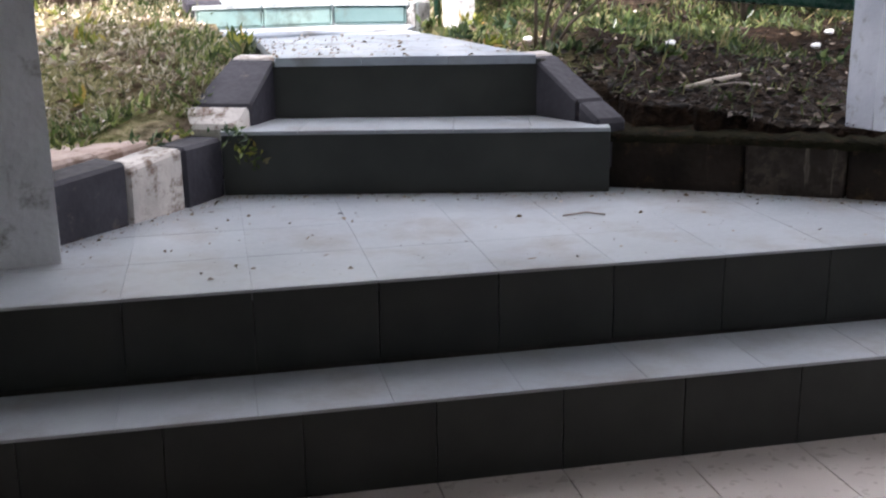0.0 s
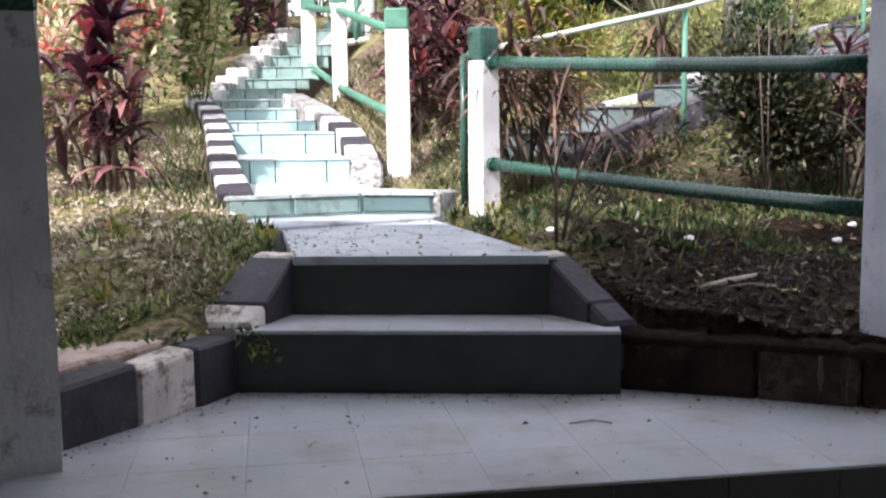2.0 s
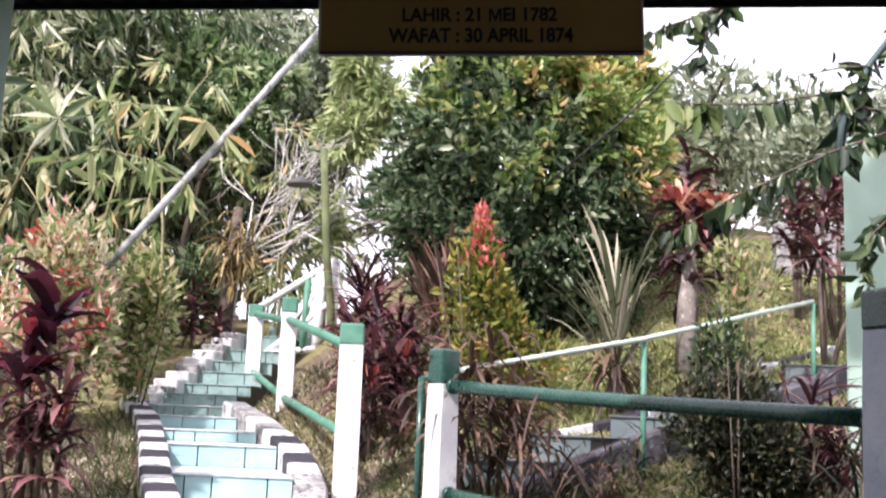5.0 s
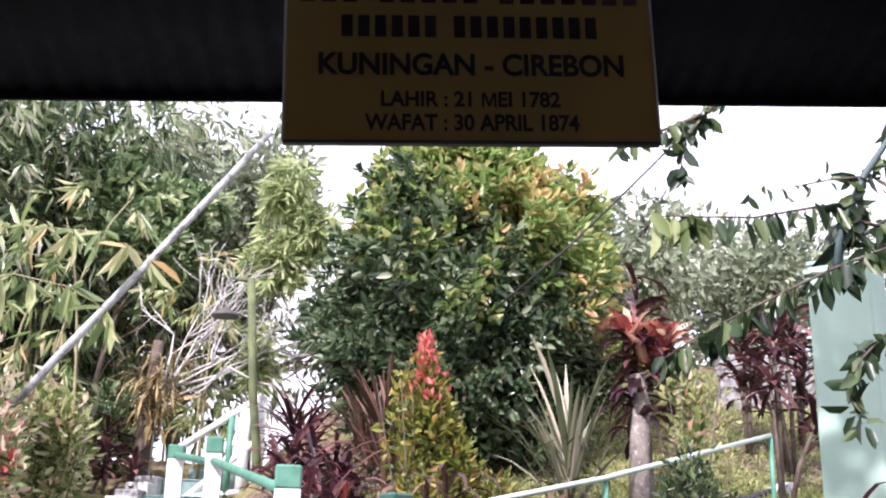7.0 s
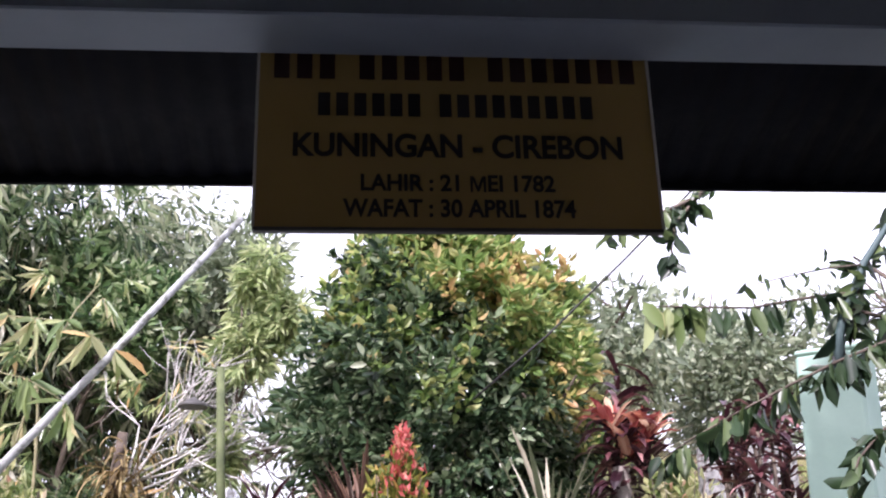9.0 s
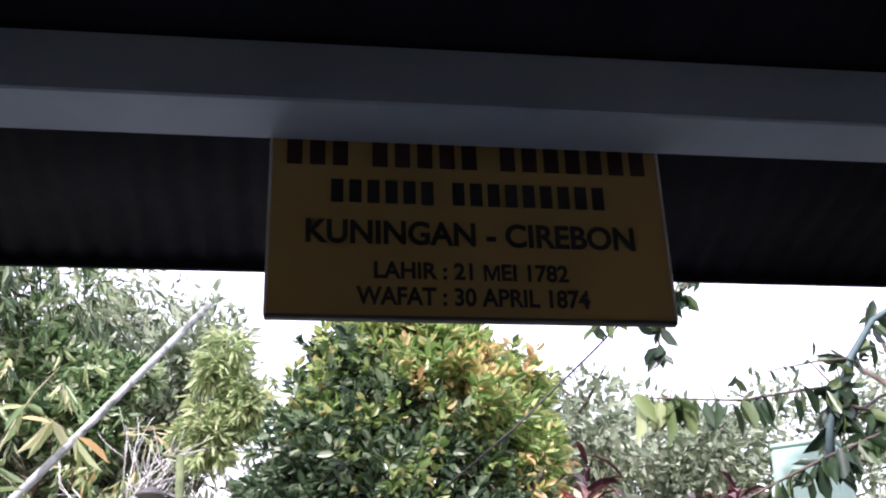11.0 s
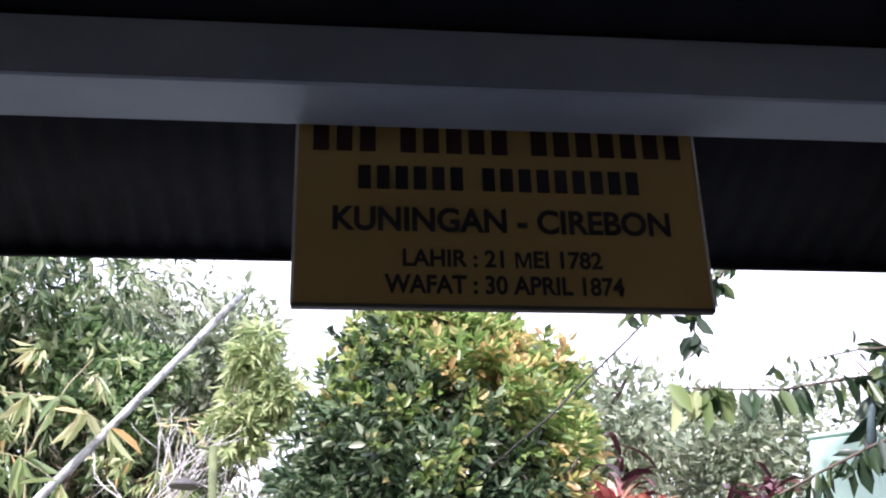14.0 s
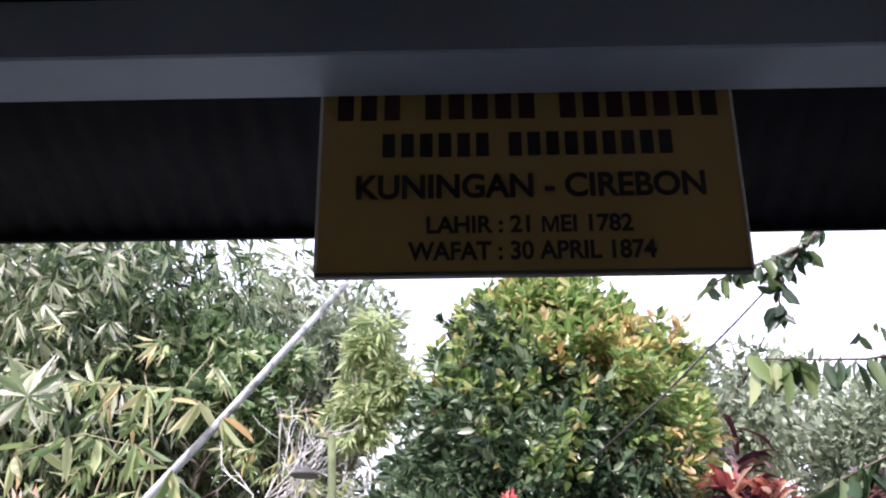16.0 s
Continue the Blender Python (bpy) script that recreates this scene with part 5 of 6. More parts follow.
def strap_plant(name, label, x, y, z_head, seed, n, length, width, leafm, stem_r=0.02, bend=1.3, up=0.5, category="plant", group="", tipm=None, heads=1, head_r=0.08, z0=None, single=False):
    """Cane plant with one or more rosettes of strap leaves."""
    rng = np.random.default_rng(seed)
    z0 = ground_at(x, y) if z0 is None else z0
    t = thing(name, label, category, group=group)
    roots, ways = [], []
    for k in range(heads):
        hx, hy = x + (rng.normal() * 0.16 if k else 0), y + (rng.normal() * 0.14 if k else 0)
        hz = z0 + (z_head - z0) * (1.0 if k == 0 else 0.45 + 0.45 * rng.random())
        part("stem", tube([(x + (hx - x) * 0.2, y + (hy - y) * 0.2, z0 - 0.03), ((x + hx) / 2, (y + hy) / 2, (z0 + hz) / 2), (hx, hy, hz)], [stem_r, stem_r * 0.8, stem_r * 0.6], 6), M_BARK, t)
        m = n // heads
        a = rng.random(m) * 2 * math.pi
        e = up + 0.55 * rng.normal(size=m)
        ways.append(np.stack([np.cos(a), np.sin(a), e], -1))
        roots.append(np.stack([np.full(m, hx), np.full(m, hy), hz + head_r * rng.normal(size=m) * 1.4], -1))
    R, W = np.concatenate(roots), np.concatenate(ways)
    m = len(R)
    Ln, Wd, Bd = length * (0.65 + 0.5 * rng.random(m)), width * (0.7 + 0.5 * rng.random(m)), bend * (0.6 + 0.7 * rng.random(m))
    if single:
        for k in range(m):
            blades("leaf", R[k:k + 1], W[k:k + 1], Ln[k:k + 1], Wd[k:k + 1], Bd[k:k + 1], leafm, t, rng=rng)
    else:
        blades("leaves", R, W, Ln, Wd, Bd, leafm, t, rng=rng)
    if tipm is not None:
        k = 7
        a = rng.random(k) * 2 * math.pi
        blades("young_leaves", np.tile([x, y, z_head + 0.03], (k, 1)), np.stack([0.35 * np.cos(a), 0.35 * np.sin(a), np.ones(k)], -1), np.full(k, length * 0.6), np.full(k, width * 0.9), np.full(k, 0.4), tipm, t, "bright red young leaves", rng)
    return t


strap_plant("cordyline", "tall purple-leaved cordyline beside the lawn", -2.06, 5.3, 1.86, 61, 34, 0.31, 0.125, L_PURPLE, single=True, bend=1.2, up=1.1, group="cordylines", heads=2)
strap_plant("cordyline", "dark purple cordyline with scarlet new leaf", -1.98, 5.32, 1.36, 62, 60, 0.28, 0.05, L_MAROON, single=True, bend=1.8, group="cordylines", tipm=L_TIP, heads=2)
strap_plant("cordyline", "dark purple cordyline in dry grass", -2.2, 5.4, 1.6, 63, 90, 0.30, 0.055, L_MAROON, single=True, bend=1.8, group="cordylines", heads=5)
strap_plant("cordyline", "small maroon cordyline beside the upper stairs", -2.78, 11.1, 2.52, 64, 70, 0.30, 0.06, L_MAROON, group="cordylines", heads=3)
for i, (x, y, z) in enumerate(((-0.62, 7.5, 2.1), (-0.42, 7.4, 1.85), (-0.80, 8.1, 2.2), (-0.45, 7.8, 2.0), (-0.62, 7.1, 1.65), (-0.72, 8.3, 2.3))):
    strap_plant("cordyline", "dense maroon cordyline behind the white post", x, y, z, 70 + i, 80, 0.29, 0.055, L_MAROON, bend=1.9, up=0.7, group="cordylines", heads=4, tipm=L_TIP if i in (1, 4) else None)
strap_plant("cordyline", "reddish spiky cordyline at the foot of the tree", -0.85, 8.7, 2.45, 78, 80, 0.42, 0.04, L_MAROON, bend=1.0, up=1.0, group="cordylines", heads=3)
for i, (x, y) in enumerate(((-0.15, 8.5), (-0.3, 8.9))):
    strap_plant("dracaena", "dusky upright dracaena in front of the tree", x, y, 2.35, 80 + i, 70, 0.6, 0.045, L_DRY, bend=0.5, up=1.8, group="dracaenas", heads=2)
shrub("red_tip_shrub", "conical yellow-green shrub with scarlet tip", 0.05, 7.3, 2.88, 0.50, 91, 2600, 0.075, 0.4, L_YELLOW, L_TIP, cone=0.62)
shrub("red_tip_shrub", "rounded yellow-green shrub on the slope", 0.34, 7.35, 2.3, 0.40, 92, 1600, 0.075, 0.4, L_YELLOW, cone=0.35)
strap_plant("yucca", "spiky grey-green striped yucca on the slope", 1.06, 7.8, 2.0, 95, 44, 0.78, 0.05, L_YUCCA, 0.06, 0.6, 1.9, heads=1, head_r=0.12, single=True)
strap_plant("yucca", "dry hanging yucca leaves at its foot", 1.04, 7.7, 1.92, 96, 60, 0.42, 0.03, L_DRY, 0.05, 2.6, 0.0, heads=1, head_r=0.16)

# dark thicket behind the upper stairs, added to colour the gaps as shade
for i, (x, y, z, r) in enumerate(((-3.1, 11.8, 3.3, 0.55), (-3.8, 10.8, 3.2, 0.6), (-4.4, 9.2, 2.7, 0.6), (-6.4, 17.2, 8.0, 1.5), (-4.6, 18.2, 7.2, 1.2), (-8.0, 15.8, 7.6, 1.4), (-5.8, 15.4, 6.0, 1.1))):
    shrub("thicket", "green backing thicket behind the upper stairs, coloured dark as shade", x, y, z, r, 190 + i, 2400, 0.12 if i < 3 else 0.18, 0.42, L_BAMBOO_D, group="thickets")

# rosette tree with orange heads
ros = strap_plant("rosette_dracaena", "branched dracaena with orange-pink leaf rosettes", 1.70, 8.4, 2.95, 98, 115, 0.36, 0.08, L_MAROON, 0.1, 2.1, 0.3, heads=1, head_r=0.17, single=True)
for i, (dx, dz) in enumerate(((-0.06, 0.27), (0.2, 0.2), (0.04, 0.08), (0.16, 0.0))):
    rng_ = np.random.default_rng(120 + i)
    a_ = rng_.random(26) * 6.283
    for k in range(26):
        blades("rosette_leaf", np.array([[1.70 + dx, 8.35, 2.95 + dz]]) + rng_.normal(size=(1, 3)) * 0.02, np.array([[math.cos(a_[k]), math.sin(a_[k]), 0.5 + 1.9 * rng_.random()]]), [0.26 * (0.7 + 0.5 * rng_.random())], [0.07], [0.7 + 0.8 * rng_.random()], L_ORANGE if i < 3 else L_MAROON, ros, "orange-pink rosette leaf" if i < 3 else "", rng_)

for o in ros.children:
    if o.name.startswith("stem"):
        o.data.materials[0] = M_BARK_G

# dark bushes behind the fence, dry cordyline at the fence
shrub("dark_bush", "dark twiggy bush behind the green rails", 1.30, 5.3, 1.98, 0.40, 101, 7500, 0.044, 0.42, L_DARK, stems=14, lumps=16)
shrub("dark_bush", "dark twiggy bush behind the green rails", 1.62, 5.6, 1.6, 0.32, 102, 2200, 0.05, 0.4, L_DARK, stems=12)
for i, (x, y, z) in enumerate(((0.55, 6.0, 1.06), (0.8, 6.2, 1.12), (1.02, 6.4, 1.2), (0.38, 5.95, 1.04), (1.2, 6.6, 1.28), (0.68, 6.25, 1.18), (0.95, 6.5, 1.25), (1.4, 6.85, 1.34), (0.5, 6.2, 1.12))):
    strap_plant("grassy_clump", "dark grassy clump at the foot of the side stairs", x, y, z, 230 + i, 46, 0.17, 0.018, L_DRY if i % 2 else L_DARK, bend=1.6, up=0.8, group="grassy clumps", heads=3, stem_r=0.008)
for i, (x, y, z) in enumerate(((1.72, 5.5, 1.62), (1.9, 5.75, 1.5))):
    strap_plant("cordyline", "dark maroon cordyline behind the green rails", x, y, z, 240 + i, 90, 0.34, 0.03, L_MAROON, bend=1.4, up=0.7, group="cordylines", heads=4, stem_r=0.014)
shrub("light_bush", "slender bush with pale yellow-green leaves", 2.0, 8.1, 3.05, 0.32, 103, 460, 0.085, 0.42, L_HEDGE, stems=9)
shrub("light_bush", "slender bush with small pale leaves", 1.40, 6.1, 2.3, 0.24, 105, 1300, 0.05, 0.42, L_VINE, stems=4)
strap_plant("grassy_clump", "dark arching grassy clump by the blue-white post", 1.75, 4.9, 1.35, 104, 70, 0.45, 0.018, L_DARK, bend=1.8, up=0.9, heads=3)
strap_plant("dry_cordyline", "withered brown cordyline leaning at the fence post", 0.12, 5.7, 1.72, 110, 300, 0.36, 0.03, L_DRY, 0.012, 2.3, 0.5, heads=10)
strap_plant("dry_cordyline", "withered brown stems with a few thin leaves", 0.22, 4.6, 1.30, 111, 34, 0.30, 0.014, L_DRY, 0.009, 1.4, 1.2, heads=6)

# farther maroon plants and pale trees up the hill
for i, (x, y, z) in enumerate(((2.85, 8.7, 3.3), (3.15, 9.2, 3.55), (2.95, 9.7, 3.5), (3.45, 9.8, 3.5))):
    strap_plant("cordyline", "maroon cordyline up the grassy slope", x, y, z, 130 + i, 66, 0.29, 0.075, L_MAROON, 0.022, 1.6, 0.5, group="cordylines", heads=3)
for i, (x, y) in enumerate(((2.2, 10.6), (2.5, 10.9))):
    strap_plant("dracaena", "pale spiky dracaena on the hill", x, y, 3.5, 140 + i, 60, 0.6, 0.05, L_YUCCA, 0.03, 0.9, 0.9, group="dracaenas", heads=2)
for i, (x, y, zc, r, rz, n) in enumerate(((3.2, 15.5, 5.7, 2.0, 1.3, 3000), (5.8, 17, 6.0, 2.2, 1.6, 2600), (1.2, 18, 6.6, 2.2, 1.5, 2400), (8.5, 16, 6.0, 2.2, 1.8, 1800), (-6.5, 15.5, 6.5, 2.6, 3.0, 2600), (-1.9, 15.0, 6.0, 1.0, 1.6, 1500), (-3.2, 17, 6.2, 1.7, 2.6, 1800))):
    leafy_tree("far_tree", "distant tree with haze put into its pale green leaves", (x, y, ground_at(x, y) - 0.1), (x, y, zc), (r, r, rz), 150 + i, int(n * 2.2), 0.17, 0.45, L_FAR, trunk_r=0.12, lumps=18, group="far trees")
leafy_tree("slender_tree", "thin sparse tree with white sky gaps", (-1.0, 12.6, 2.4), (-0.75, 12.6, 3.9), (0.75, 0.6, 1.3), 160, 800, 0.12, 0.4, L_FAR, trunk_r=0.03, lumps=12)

low_wall = tagged(part("low_wall", box(3.15, 11.0, 3.0, 4.1, 11.2, 3.66, 0.02), M_KERB_B), "weathered grey low wall among the hillside plants", "wall")

# mossy pole with a lamp arm
pole = thing("garden_pole", "mossy wooden pole with a small dark lamp dish", "pole")
part("shaft", tube([(-1.32, 11.0, 1.85), (-1.37, 11.0, 2.6), (-1.44, 11.0, 3.15), (-1.53, 11.0, 4.26)], [0.046, 0.044, 0.042, 0.04], 9), M_POLE, pole)
part("arm", tube([(-1.52, 11.0, 4.22), (-1.70, 10.98, 4.25)], 0.015, 6), M_POLE, pole)
dish = part("lamp_dish", tube([(-1.75, 10.95, 3.85), (-1.75, 10.95, 3.875), (-1.75, 10.95, 3.92), (-1.75, 10.95, 3.945)], [0.14, 0.132, 0.065, 0.02], 14), M_TIN, pole, "dark metal lamp dish")
part("dish_bracket", tube([(-1.75, 10.95, 3.935), (-1.48, 11.0, 3.83)], 0.01, 6), M_TIN, dish)
wire = tagged(part("overhead_wire", tube([(0.62, 8.35, 3.40), (1.15, 8.2, 3.86), (1.68, 8.0, 4.38), (3.2, 7.5, 5.95)], 0.008, 5), M_WIRE), "thin black wire crossing in front of the tree", "wire")

# far white gate rails above the stairs
gate = thing("stair_gate", "white slatted railing with light teal posts above the stairs", "railing")
for a, b, r_, m_ in (((-2.13, 11.2, 2.60), (-1.36, 11.2, 3.13), 0.034, M_WHITE), ((-2.13, 11.2, 2.05), (-1.34, 11.2, 2.74), 0.03, M_WHITE), ((-1.66, 11.2, 2.15), (-1.64, 11.2, 2.93), 0.035, M_GREEN_L), ((-1.52, 11.22, 2.1), (-1.52, 11.22, 3.0), 0.055, M_WHITE), ((-1.38, 11.2, 2.1), (-1.37, 11.2, 3.12), 0.06, M_WHITE), ((-1.80, 11.2, 2.2), (-1.5, 11.2, 2.95), 0.022, M_WHITE), ((-2.1, 11.2, 2.12), (-1.5, 11.2, 2.2), 0.035, M_WHITE)):
    part("bar", tube([a, b], r_, 8), m_, gate)

# leafy branches hanging in front, and vines on the pillar
def branch(name, label, line, seed, per, size, width, leafm, down=1.0, r=0.008, each=2, fan=0.35, stemm=M_BARK):
    rng = np.random.default_rng(seed)
    t = thing(name, label, "branch")
    part("stem", tube(line, [r * (1 - 0.7 * k / (len(line) - 1)) for k in range(len(line))], 6), stemm, t)
    pts = along(line, per)
    n = len(pts)
    base = np.array([p for p in pts for _ in range(each)], float) + rng.normal(size=(each * n, 3)) * 0.008
    way = rng.normal(size=(each * n, 3)) * fan + np.array([0, 0, -down])
    s = size * (0.75 + 0.5 * rng.random(each * n))
    leaf_mesh("leaves", base, way, s, s * width, leafm, t, rng=rng, full=True)
    return t


branch("hanging_branch", "arching branch with paired drooping leaves", [(1.42, 3.9, 2.76), (1.25, 3.9, 2.735), (1.04, 3.9, 2.69), (0.86, 3.9, 2.685), (0.78, 3.9, 2.68)], 171, 15, 0.105, 0.4, L_VINE, 1.0, 0.006)
branch("hanging_branch", "sunlit yellow-green tip of an arching branch", [(0.86, 3.9, 2.685), (0.75, 3.89, 2.68), (0.68, 3.88, 2.675)], 178, 4, 0.12, 0.42, L_BAMBOO_Y, 0.9, 0.004)
branch("hanging_branch", "arching branch with curled upper leaves", [(1.46, 3.9, 2.86), (1.3, 3.88, 2.83), (1.16, 3.86, 2.79), (1.02, 3.86, 2.75)], 179, 8, 0.055, 0.45, L_VINE, 0.4, 0.004, 2, 0.7)
branch("hanging_branch", "arching branch dense with drooping dark leaves", [(1.5, 3.9, 2.60), (1.26, 3.8, 2.49), (1.1, 3.8, 2.41), (0.91, 3.8, 2.31), (0.78, 3.8, 2.235), (0.68, 3.8, 2.17)], 172, 20, 0.105, 0.4, L_VINE, 0.9, 0.006, 3)
branch("hanging_branch", "leafy twig hanging from the eave", [(1.08, 4.3, 3.32), (0.98, 4.25, 3.2), (0.90, 4.2, 3.1), (0.88, 4.2, 3.0), (0.885, 4.2, 2.94)], 173, 11, 0.075, 0.5, L_VINE, each=3, fan=0.6)
branch("hanging_branch", "leafy twig hanging from the eave", [(0.98, 4.25, 3.22), (0.85, 4.2, 3.14), (0.72, 4.2, 3.09), (0.66, 4.2, 3.05)], 174, 8, 0.075, 0.5, L_VINE, each=3, fan=0.6)
branch("vine", "thick blue-green vine climbing above the mint pillar", [(1.335, 3.95, 2.50), (1.34, 3.93, 2.62), (1.37, 3.9, 2.72), (1.44, 3.9, 2.86), (1.54, 3.9, 3.0), (1.72, 3.92, 3.12), (1.95, 3.95, 3.2)], 175, 17, 0.10, 0.42, L_VINE, 0.6, 0.02, 3, 0.6, M_VINE)
branch("vine", "side shoot of the vine with dark hanging leaves", [(1.36, 3.9, 2.70), (1.5, 3.92, 2.68), (1.62, 3.95, 2.72), (1.8, 4.0, 2.74)], 183, 8, 0.11, 0.42, L_VINE, 0.9, 0.008, 3, 0.5)
branch("vine", "dark leafy vine hanging beside the mint pillar", [(2.1, 4.9, 2.62), (1.90, 4.85, 2.50), (1.77, 4.8, 2.38), (1.71, 4.8, 2.25), (1.76, 4.8, 2.12)], 176, 18, 0.12, 0.4, L_VINE, 0.7, 0.008, 3, 0.5)
cable = tagged(part("hanging_cable", tube([(2.3, 4.3, 3.05), (1.9, 4.25, 2.92), (1.69, 4.2, 2.83), (1.53, 4.2, 2.72), (1.39, 4.1, 2.61), (1.26, 3.82, 2.49)], 0.006, 6), M_WIRE), "thin dark cable looping down past the vine", "cable")


# out of view above the hanging twigs, added to shade the mint pillar
spray_tree("unseen_shade_bough", "unseen leafy bough above the eave, added to shade the pillar", (3.3, 4.6, 0.6), (((1.2, 4.25, 4.7), (0.75, 0.45, 0.8), 110), ((1.75, 4.3, 5.1), (0.6, 0.45, 0.6), 70)), 33, L_VINE, 0.13, 0.42, 12, 0.16, 0.07)
# broad bamboo sprays hanging over the left bank
for i, ln in enumerate(([(-3.1, 7.6, 3.2), (-2.5, 7.1, 3.22), (-2.1, 6.9, 3.1), (-1.85, 6.8, 2.95)], [(-3.6, 7.4, 3.75), (-3.0, 7.0, 3.65), (-2.55, 6.8, 3.45)], [(-2.9, 8.3, 3.9), (-2.2, 7.9, 3.75), (-1.8, 7.7, 3.5)])):
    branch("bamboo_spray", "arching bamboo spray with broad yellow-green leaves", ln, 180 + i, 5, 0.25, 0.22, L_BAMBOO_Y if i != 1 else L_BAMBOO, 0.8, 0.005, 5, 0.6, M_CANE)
fan = thing("palmate_leaf", "grey-green palmate leaf spray above the shrubs", "plant")
part("stalk", tube([(-3.1, 6.9, 2.6), (-2.65, 6.3, 3.02), (-2.40, 6.0, 3.12)], [0.012, 0.009, 0.006], 6), M_CANE, fan)
rg_ = np.random.default_rng(5)
for a_ in np.linspace(-2.6, 2.6, 11):
    leaf_mesh("leaflet", np.array([[-2.40, 6.0, 3.12]]), np.array([[math.sin(a_), -0.3, -math.cos(a_)]]), 0.27, 0.055, L_BAMBOO, fan, rng=rg_)


def weed(x, y, z, seed, n=16, size=0.05, leafm=L_VINE):
    rng = np.random.default_rng(seed)
    t = thing("weed", "small green weed growing from a joint", "weed", group="weeds")
    b = np.array([x, y, z]) + rng.normal(size=(n, 3)) * [0.03, 0.03, 0.012]
    leaf_mesh("leaves", b, rng.normal(size=(n, 3)) * 0.7 + [0, -0.2, 0.7], size * (0.6 + 0.8 * rng.random(n)), size * 0.4, leafm, t, rng=rng)


for i, (x, y, z) in enumerate(((-0.84, 3.335, 0.60), (-0.86, 3.33, 0.655), (-0.80, 3.34, 0.56), (-1.05, 3.30, 0.66), (-1.12, 3.2, 0.65), (-0.95, 3.95, 0.87), (-1.02, 4.2, 0.88), (-1.1, 4.45, 0.9), (0.22, 3.9, 0.86), (0.05, 4.25, 0.86), (-0.1, 4.6, 0.88), (-0.28, 5.0, 0.9), (-0.05, 5.25, 0.9), (0.1, 5.1, 0.88), (-0.35, 5.5, 0.96))):
    weed(x, y, z, 300 + i, 22, 0.035 if i < 5 else 0.06, (L_YELLOW, L_VINE, L_GRASS_D)[i % 3])
for i in range(34):
    r_ = np.random.default_rng(400 + i)
    x, y = -2.9 + 1.9 * r_.random(), 3.0 + 2.2 * r_.random()
    if x < float(ramp(y, STAIR_X)) - 0.6 and x < -1.15:
        weed(x, y, ground_at(x, y), 500 + i, 16, 0.055, (L_YELLOW, L_HEDGE)[i % 2])
for i in range(40):
    r_ = np.random.default_rng(600 + i)
    x, y = 0.3 + 2.0 * r_.random(), 4.3 + 2.0 * r_.random()
    weed(x, y, ground_at(x, y), 700 + i, 20, 0.06, (L_VINE, L_GRASS_D, L_DARK)[i % 3])


# ---------------------------------------------------------------- grass, litter
def scatter(rng, n, x0, x1, y0, y1, keep):
    x, y = x0 + (x1 - x0) * rng.random(n), y0 + (y1 - y0) * rng.random(n)
    z = lie(x, y)
    ok = (z > 0.2) & keep(x, y)
    return np.stack([x, y, z], -1)[ok]


def verge(x, y):
    off = np.abs(x - ramp(y, STAIR_X))
    return (off > 0.56) | (y < 3.5)


rg = np.random.default_rng(9)


def off_kerb(x, y):
    return (y > 3.42) | (x < np.interp(y, [2.28, 2.93, 3.15, 3.42], [-1.78, -1.45, -1.33, -1.22]))




def patchy(x, y):
    return np.sin(3.1 * x + 1.3 * y) + np.sin(5.3 * y - 2.1 * x + 1) + 0.8 * np.sin(11 * x + 7 * y)  > -0.9 + 1.6 * rg.random(len(x)) - 0.8


g1 = scatter(rg, 46000, -3.6, -0.9, 2.6, 7.5, lambda x, y: verge(x, y) & off_kerb(x, y) & patchy(x, y))
g2 = scatter(rg, 60000, -0.5, 3.4, 3.35, 9.0, lambda x, y: verge(x, y) & patchy(x, y) & ((y > 4.7 + 0.3 * np.sin(4 * x)) | (rg.random(len(x)) < 0.08)))
g3 = scatter(rg, 36000, 0.5, 5.0, 7.6, 13.0, lambda x, y: verge(x, y))
gd = g2[g2[:, 1] < 7.2]
tagged(leaf_mesh("grass", gd - [0, 0, 0.005], rg.normal(size=gd.shape) * [0.7, 0.7, 0.2] + [0, 0, 0.75], 0.03 + 0.06 * rg.random(len(gd)), 0.006 + 0.006 * rg.random(len(gd)), L_GRASS_D, rng=rg), "patchy grass behind the fence, coloured dark green as shade", "grass", kind="stuff")
g4 = scatter(rg, 16000, -2.0, -0.2, 5.4, 9.5, verge)
gp = np.concatenate([g1, g4])
gl = np.concatenate([g2[g2[:, 1] >= 7.2], g3])
tagged(leaf_mesh("grass", gl - [0, 0, 0.005], rg.normal(size=gl.shape) * [0.7, 0.7, 0.2] + [0, 0, 0.75], 0.03 + 0.05 * rg.random(len(gl)), 0.009 + 0.007 * rg.random(len(gl)), L_LAWN, rng=rg), "sunlit yellow-green lawn on the upper slope", "grass", kind="stuff")
gs = (0.022 + 0.045 * rg.random(len(gp)) ** 1.5) * np.where(gp[:, 1] > 7, 1.6, 1.0)
tagged(leaf_mesh("grass", gp - [0, 0, 0.005], rg.normal(size=gp.shape) * [0.7, 0.7, 0.2] + [0, 0, 0.75], gs, 0.006 + 0.005 * rg.random(len(gp)), L_GRASS, rng=rg), "thin dry yellow-green grass on the banks", "grass", kind="stuff")
fringe = scatter(rg, 16000, -2.4, -0.95, 2.5, 4.6, lambda x, y: off_kerb(x, y) & verge(x, y) & (np.where(y < 3.42, np.interp(y, [2.28, 2.93, 3.15, 3.42], [-1.78, -1.45, -1.33, -1.22]) - x, np.abs(x - ramp(y, STAIR_X)) - 0.5) < 0.10 + 0.35 * rg.random(len(x)) ** 2))
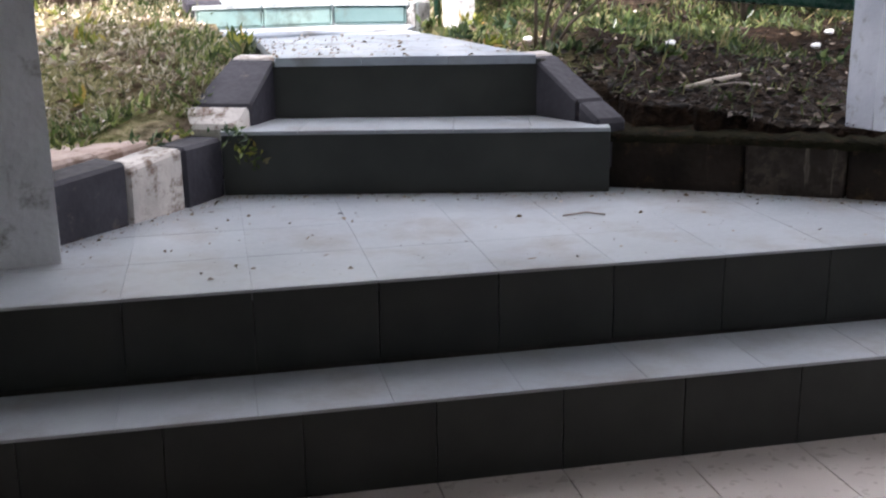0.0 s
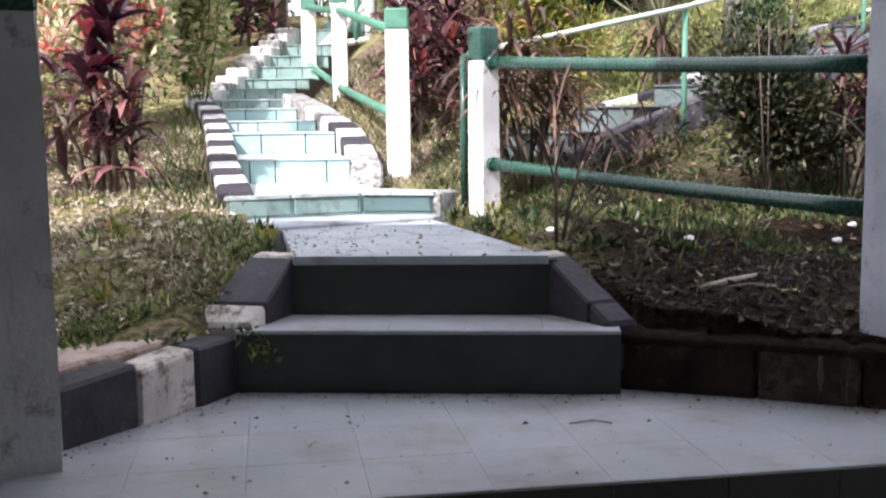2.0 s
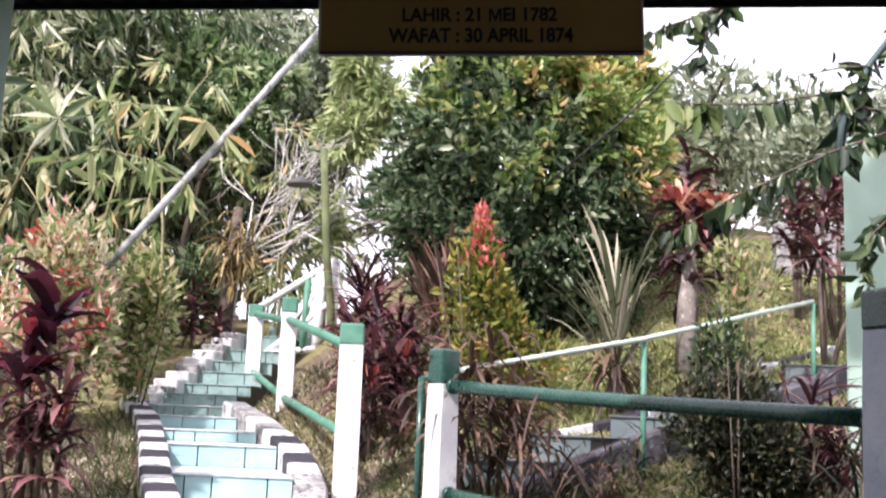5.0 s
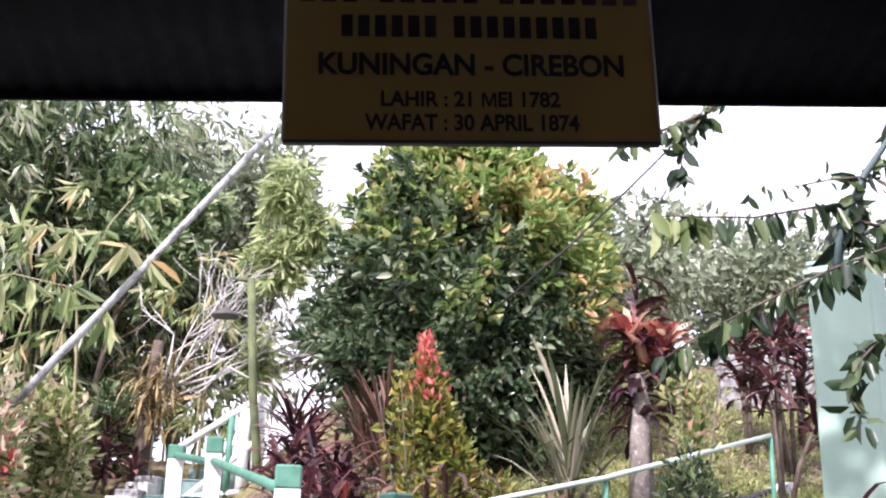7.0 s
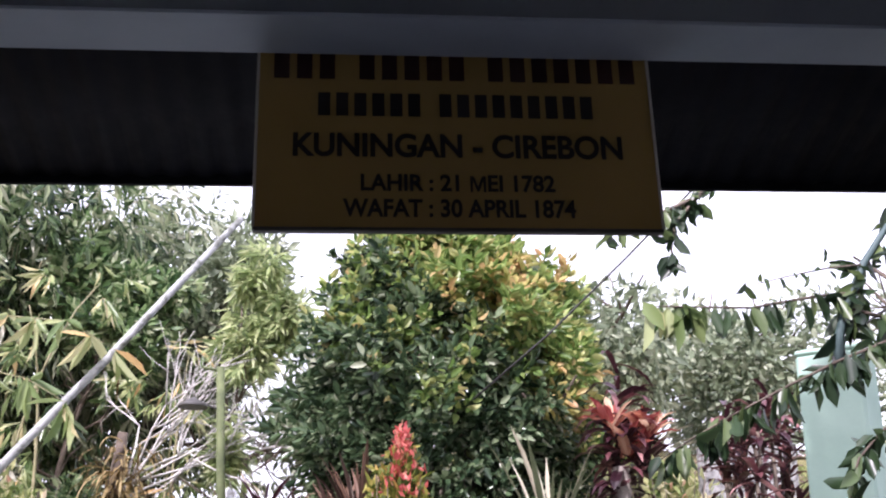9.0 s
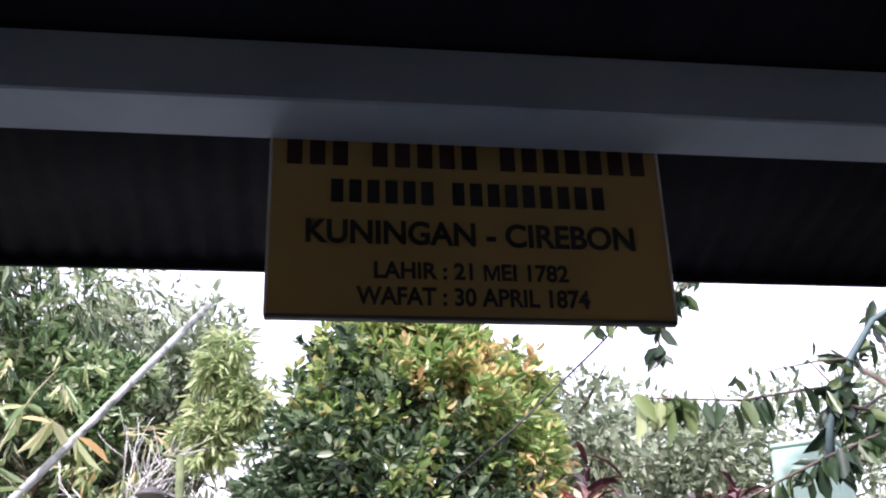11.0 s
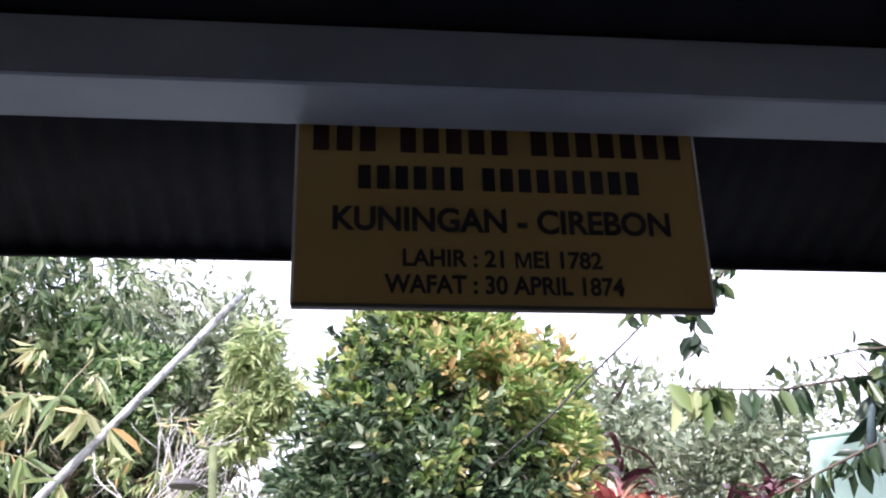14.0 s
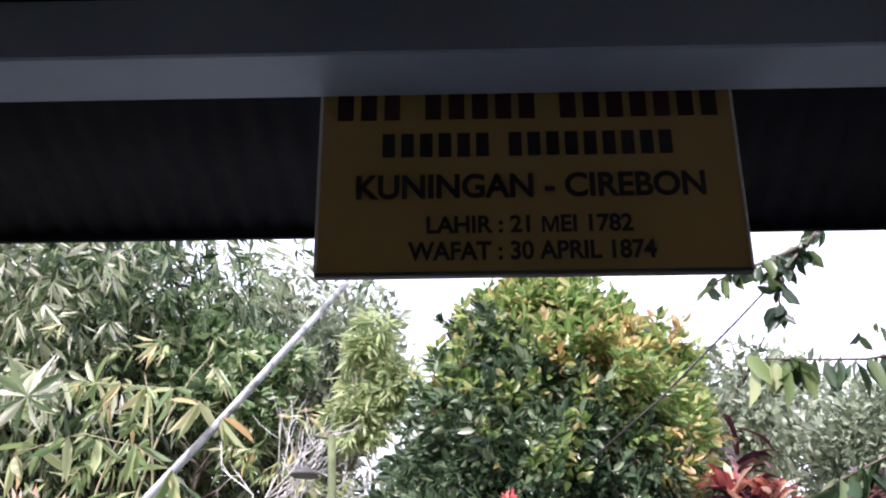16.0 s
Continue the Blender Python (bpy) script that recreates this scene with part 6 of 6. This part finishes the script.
tagged(leaf_mesh("grass", fringe - [0, 0, 0.005], rg.normal(size=fringe.shape) * [0.7, 0.7, 0.2] + [0.1, -0.1, 0.7], 0.025 + 0.045 * rg.random(len(fringe)), 0.009 + 0.008 * rg.random(len(fringe)), L_FRINGE, rng=rg), "fresh green grass fringe along the kerb", "grass", kind="stuff")
tall = scatter(rg, 3000, -2.9, -1.3, 4.75, 8.4, lambda x, y: (ramp(y, STAIR_X) - x > 0.52) & (ramp(y, STAIR_X) - x < 0.60 + 0.3 * rg.random(len(x))))
tagged(leaf_mesh("grass", tall - [0, 0, 0.01], rg.normal(size=tall.shape) * [0.5, 0.5, 0.2] + [-0.1, -0.1, 0.8], 0.06 + 0.12 * rg.random(len(tall)), 0.007 + 0.006 * rg.random(len(tall)), L_GRASS_D, rng=rg), "long dark green grass along the stair kerb", "grass", kind="stuff")
lp = np.concatenate([scatter(rg, 15000, -3.2, -0.9, 2.7, 7.5, lambda x, y: verge(x, y) & off_kerb(x, y)), scatter(rg, 260, 0.1, 2.6, 3.4, 7.0, verge)])
ls = 0.014 + 0.05 * rg.random(len(lp)) ** 3
tagged(leaf_mesh("leaf_litter", lp + [0, 0, 0.012], rg.normal(size=lp.shape) * [1, 1, 0.12], ls, ls * 0.45, L_LITTER, rng=rg), "fallen dry leaves on soil and grass", "leaf litter", kind="stuff")
ld = np.concatenate([scatter(rg, 1800, 0.1, 2.6, 3.4, 6.5, verge), scatter(rg, 2200, 0.3, 2.0, 3.3, 4.6, verge)])
l2 = 0.02 + 0.04 * rg.random(len(ld)) ** 2
tagged(leaf_mesh("leaf_litter", ld + [0, 0, 0.01], rg.normal(size=ld.shape) * [1, 1, 0.2], l2, l2 * 0.45, L_LITTER_D, rng=rg), "brown fallen leaves on dark soil, coloured darker as shade", "leaf litter", kind="stuff")
# crumbs of debris on landing and path
cp = []
for i in range(900):
    u, v = rg.random(), rg.random()
    if i < 210:
        p = COURT @ Vector((-1.1 + 2.2 * u, 0.05 + 0.95 * v, 0.442))
    else:
        q = (PA.lerp(PB, u ** 1.6)).lerp(PD.lerp(PC, u ** 1.6), v)
        p = Vector((q.x, q.y, 0.8855))
    cp.append(tuple(p))
for i in range(1500):
    e, w = rg.random(), abs(rg.normal()) * 0.05
    if i % 3:
        p = COURT @ Vector((-0.95 + 2.3 * e, 0, 0.4415))
        p.y = min(3.345 - 0.0 * e, 3.345) - w if p.x < 0.44 else 3.43 - (p.x - 0.44) * 0.33 - w
    else:
        p = Vector((-1.46 + 0.54 * e + w, 2.28 + 1.07 * e - 0.5 * w, 0.4415))
    cp.append((p.x, p.y, 0.4415))
cp = np.array(cp)
cs = 0.004 + 0.022 * rg.random(len(cp)) ** 4
cs[900:] *= 0.7
tagged(leaf_mesh("debris", cp, rg.normal(size=cp.shape) * [1, 1, 0.05], cs, cs * 0.6, L_LITTER, rng=rg), "small brown crumbs and leaf bits on tiles", "debris", kind="stuff")
tagged(part("twig", tube([COURT @ Vector((0.34, 0.52, 0.446)), COURT @ Vector((0.42, 0.53, 0.45)), COURT @ Vector((0.47, 0.50, 0.446))], [0.003, 0.004, 0.003], 5), M_STICK), "short dry twig on the landing", "twig")
tagged(part("stick", tube([(0.72, 3.75, ground_at(0.72, 3.75) + 0.02), (0.82, 3.82, ground_at(0.82, 3.82) + 0.03), (0.95, 3.86, ground_at(0.95, 3.86) + 0.035)], [0.008, 0.012, 0.007], 6), M_STICK), "grey broken stick on bare soil", "stick")
tagged(part("stick", tube([(0.80, 3.68, ground_at(0.80, 3.68) + 0.018), (0.9, 3.73, ground_at(0.9, 3.73) + 0.022), (1.0, 3.75, ground_at(1.0, 3.75) + 0.02)], [0.004, 0.006, 0.004], 6), M_BARK_G), "thin grey twig on bare soil", "stick")
for x, y in ((0.20, 4.9), (0.78, 4.42), (1.45, 4.6), (1.6, 4.9)):
    bm = bmesh.new()
    bmesh.ops.create_icosphere(bm, subdivisions=2, radius=0.02)
    for v in bm.verts:
        v.co = Vector((v.co.x * 1.2, v.co.y, v.co.z * 0.7)) + Vector(noise.noise_vector(v.co * 40)) * 0.006
    tagged(part("pebble", bm, M_WHITE, m=pose(x, y, ground_at(x, y) + 0.012)), "small white pebble in the grass", "pebble", group="pebbles")
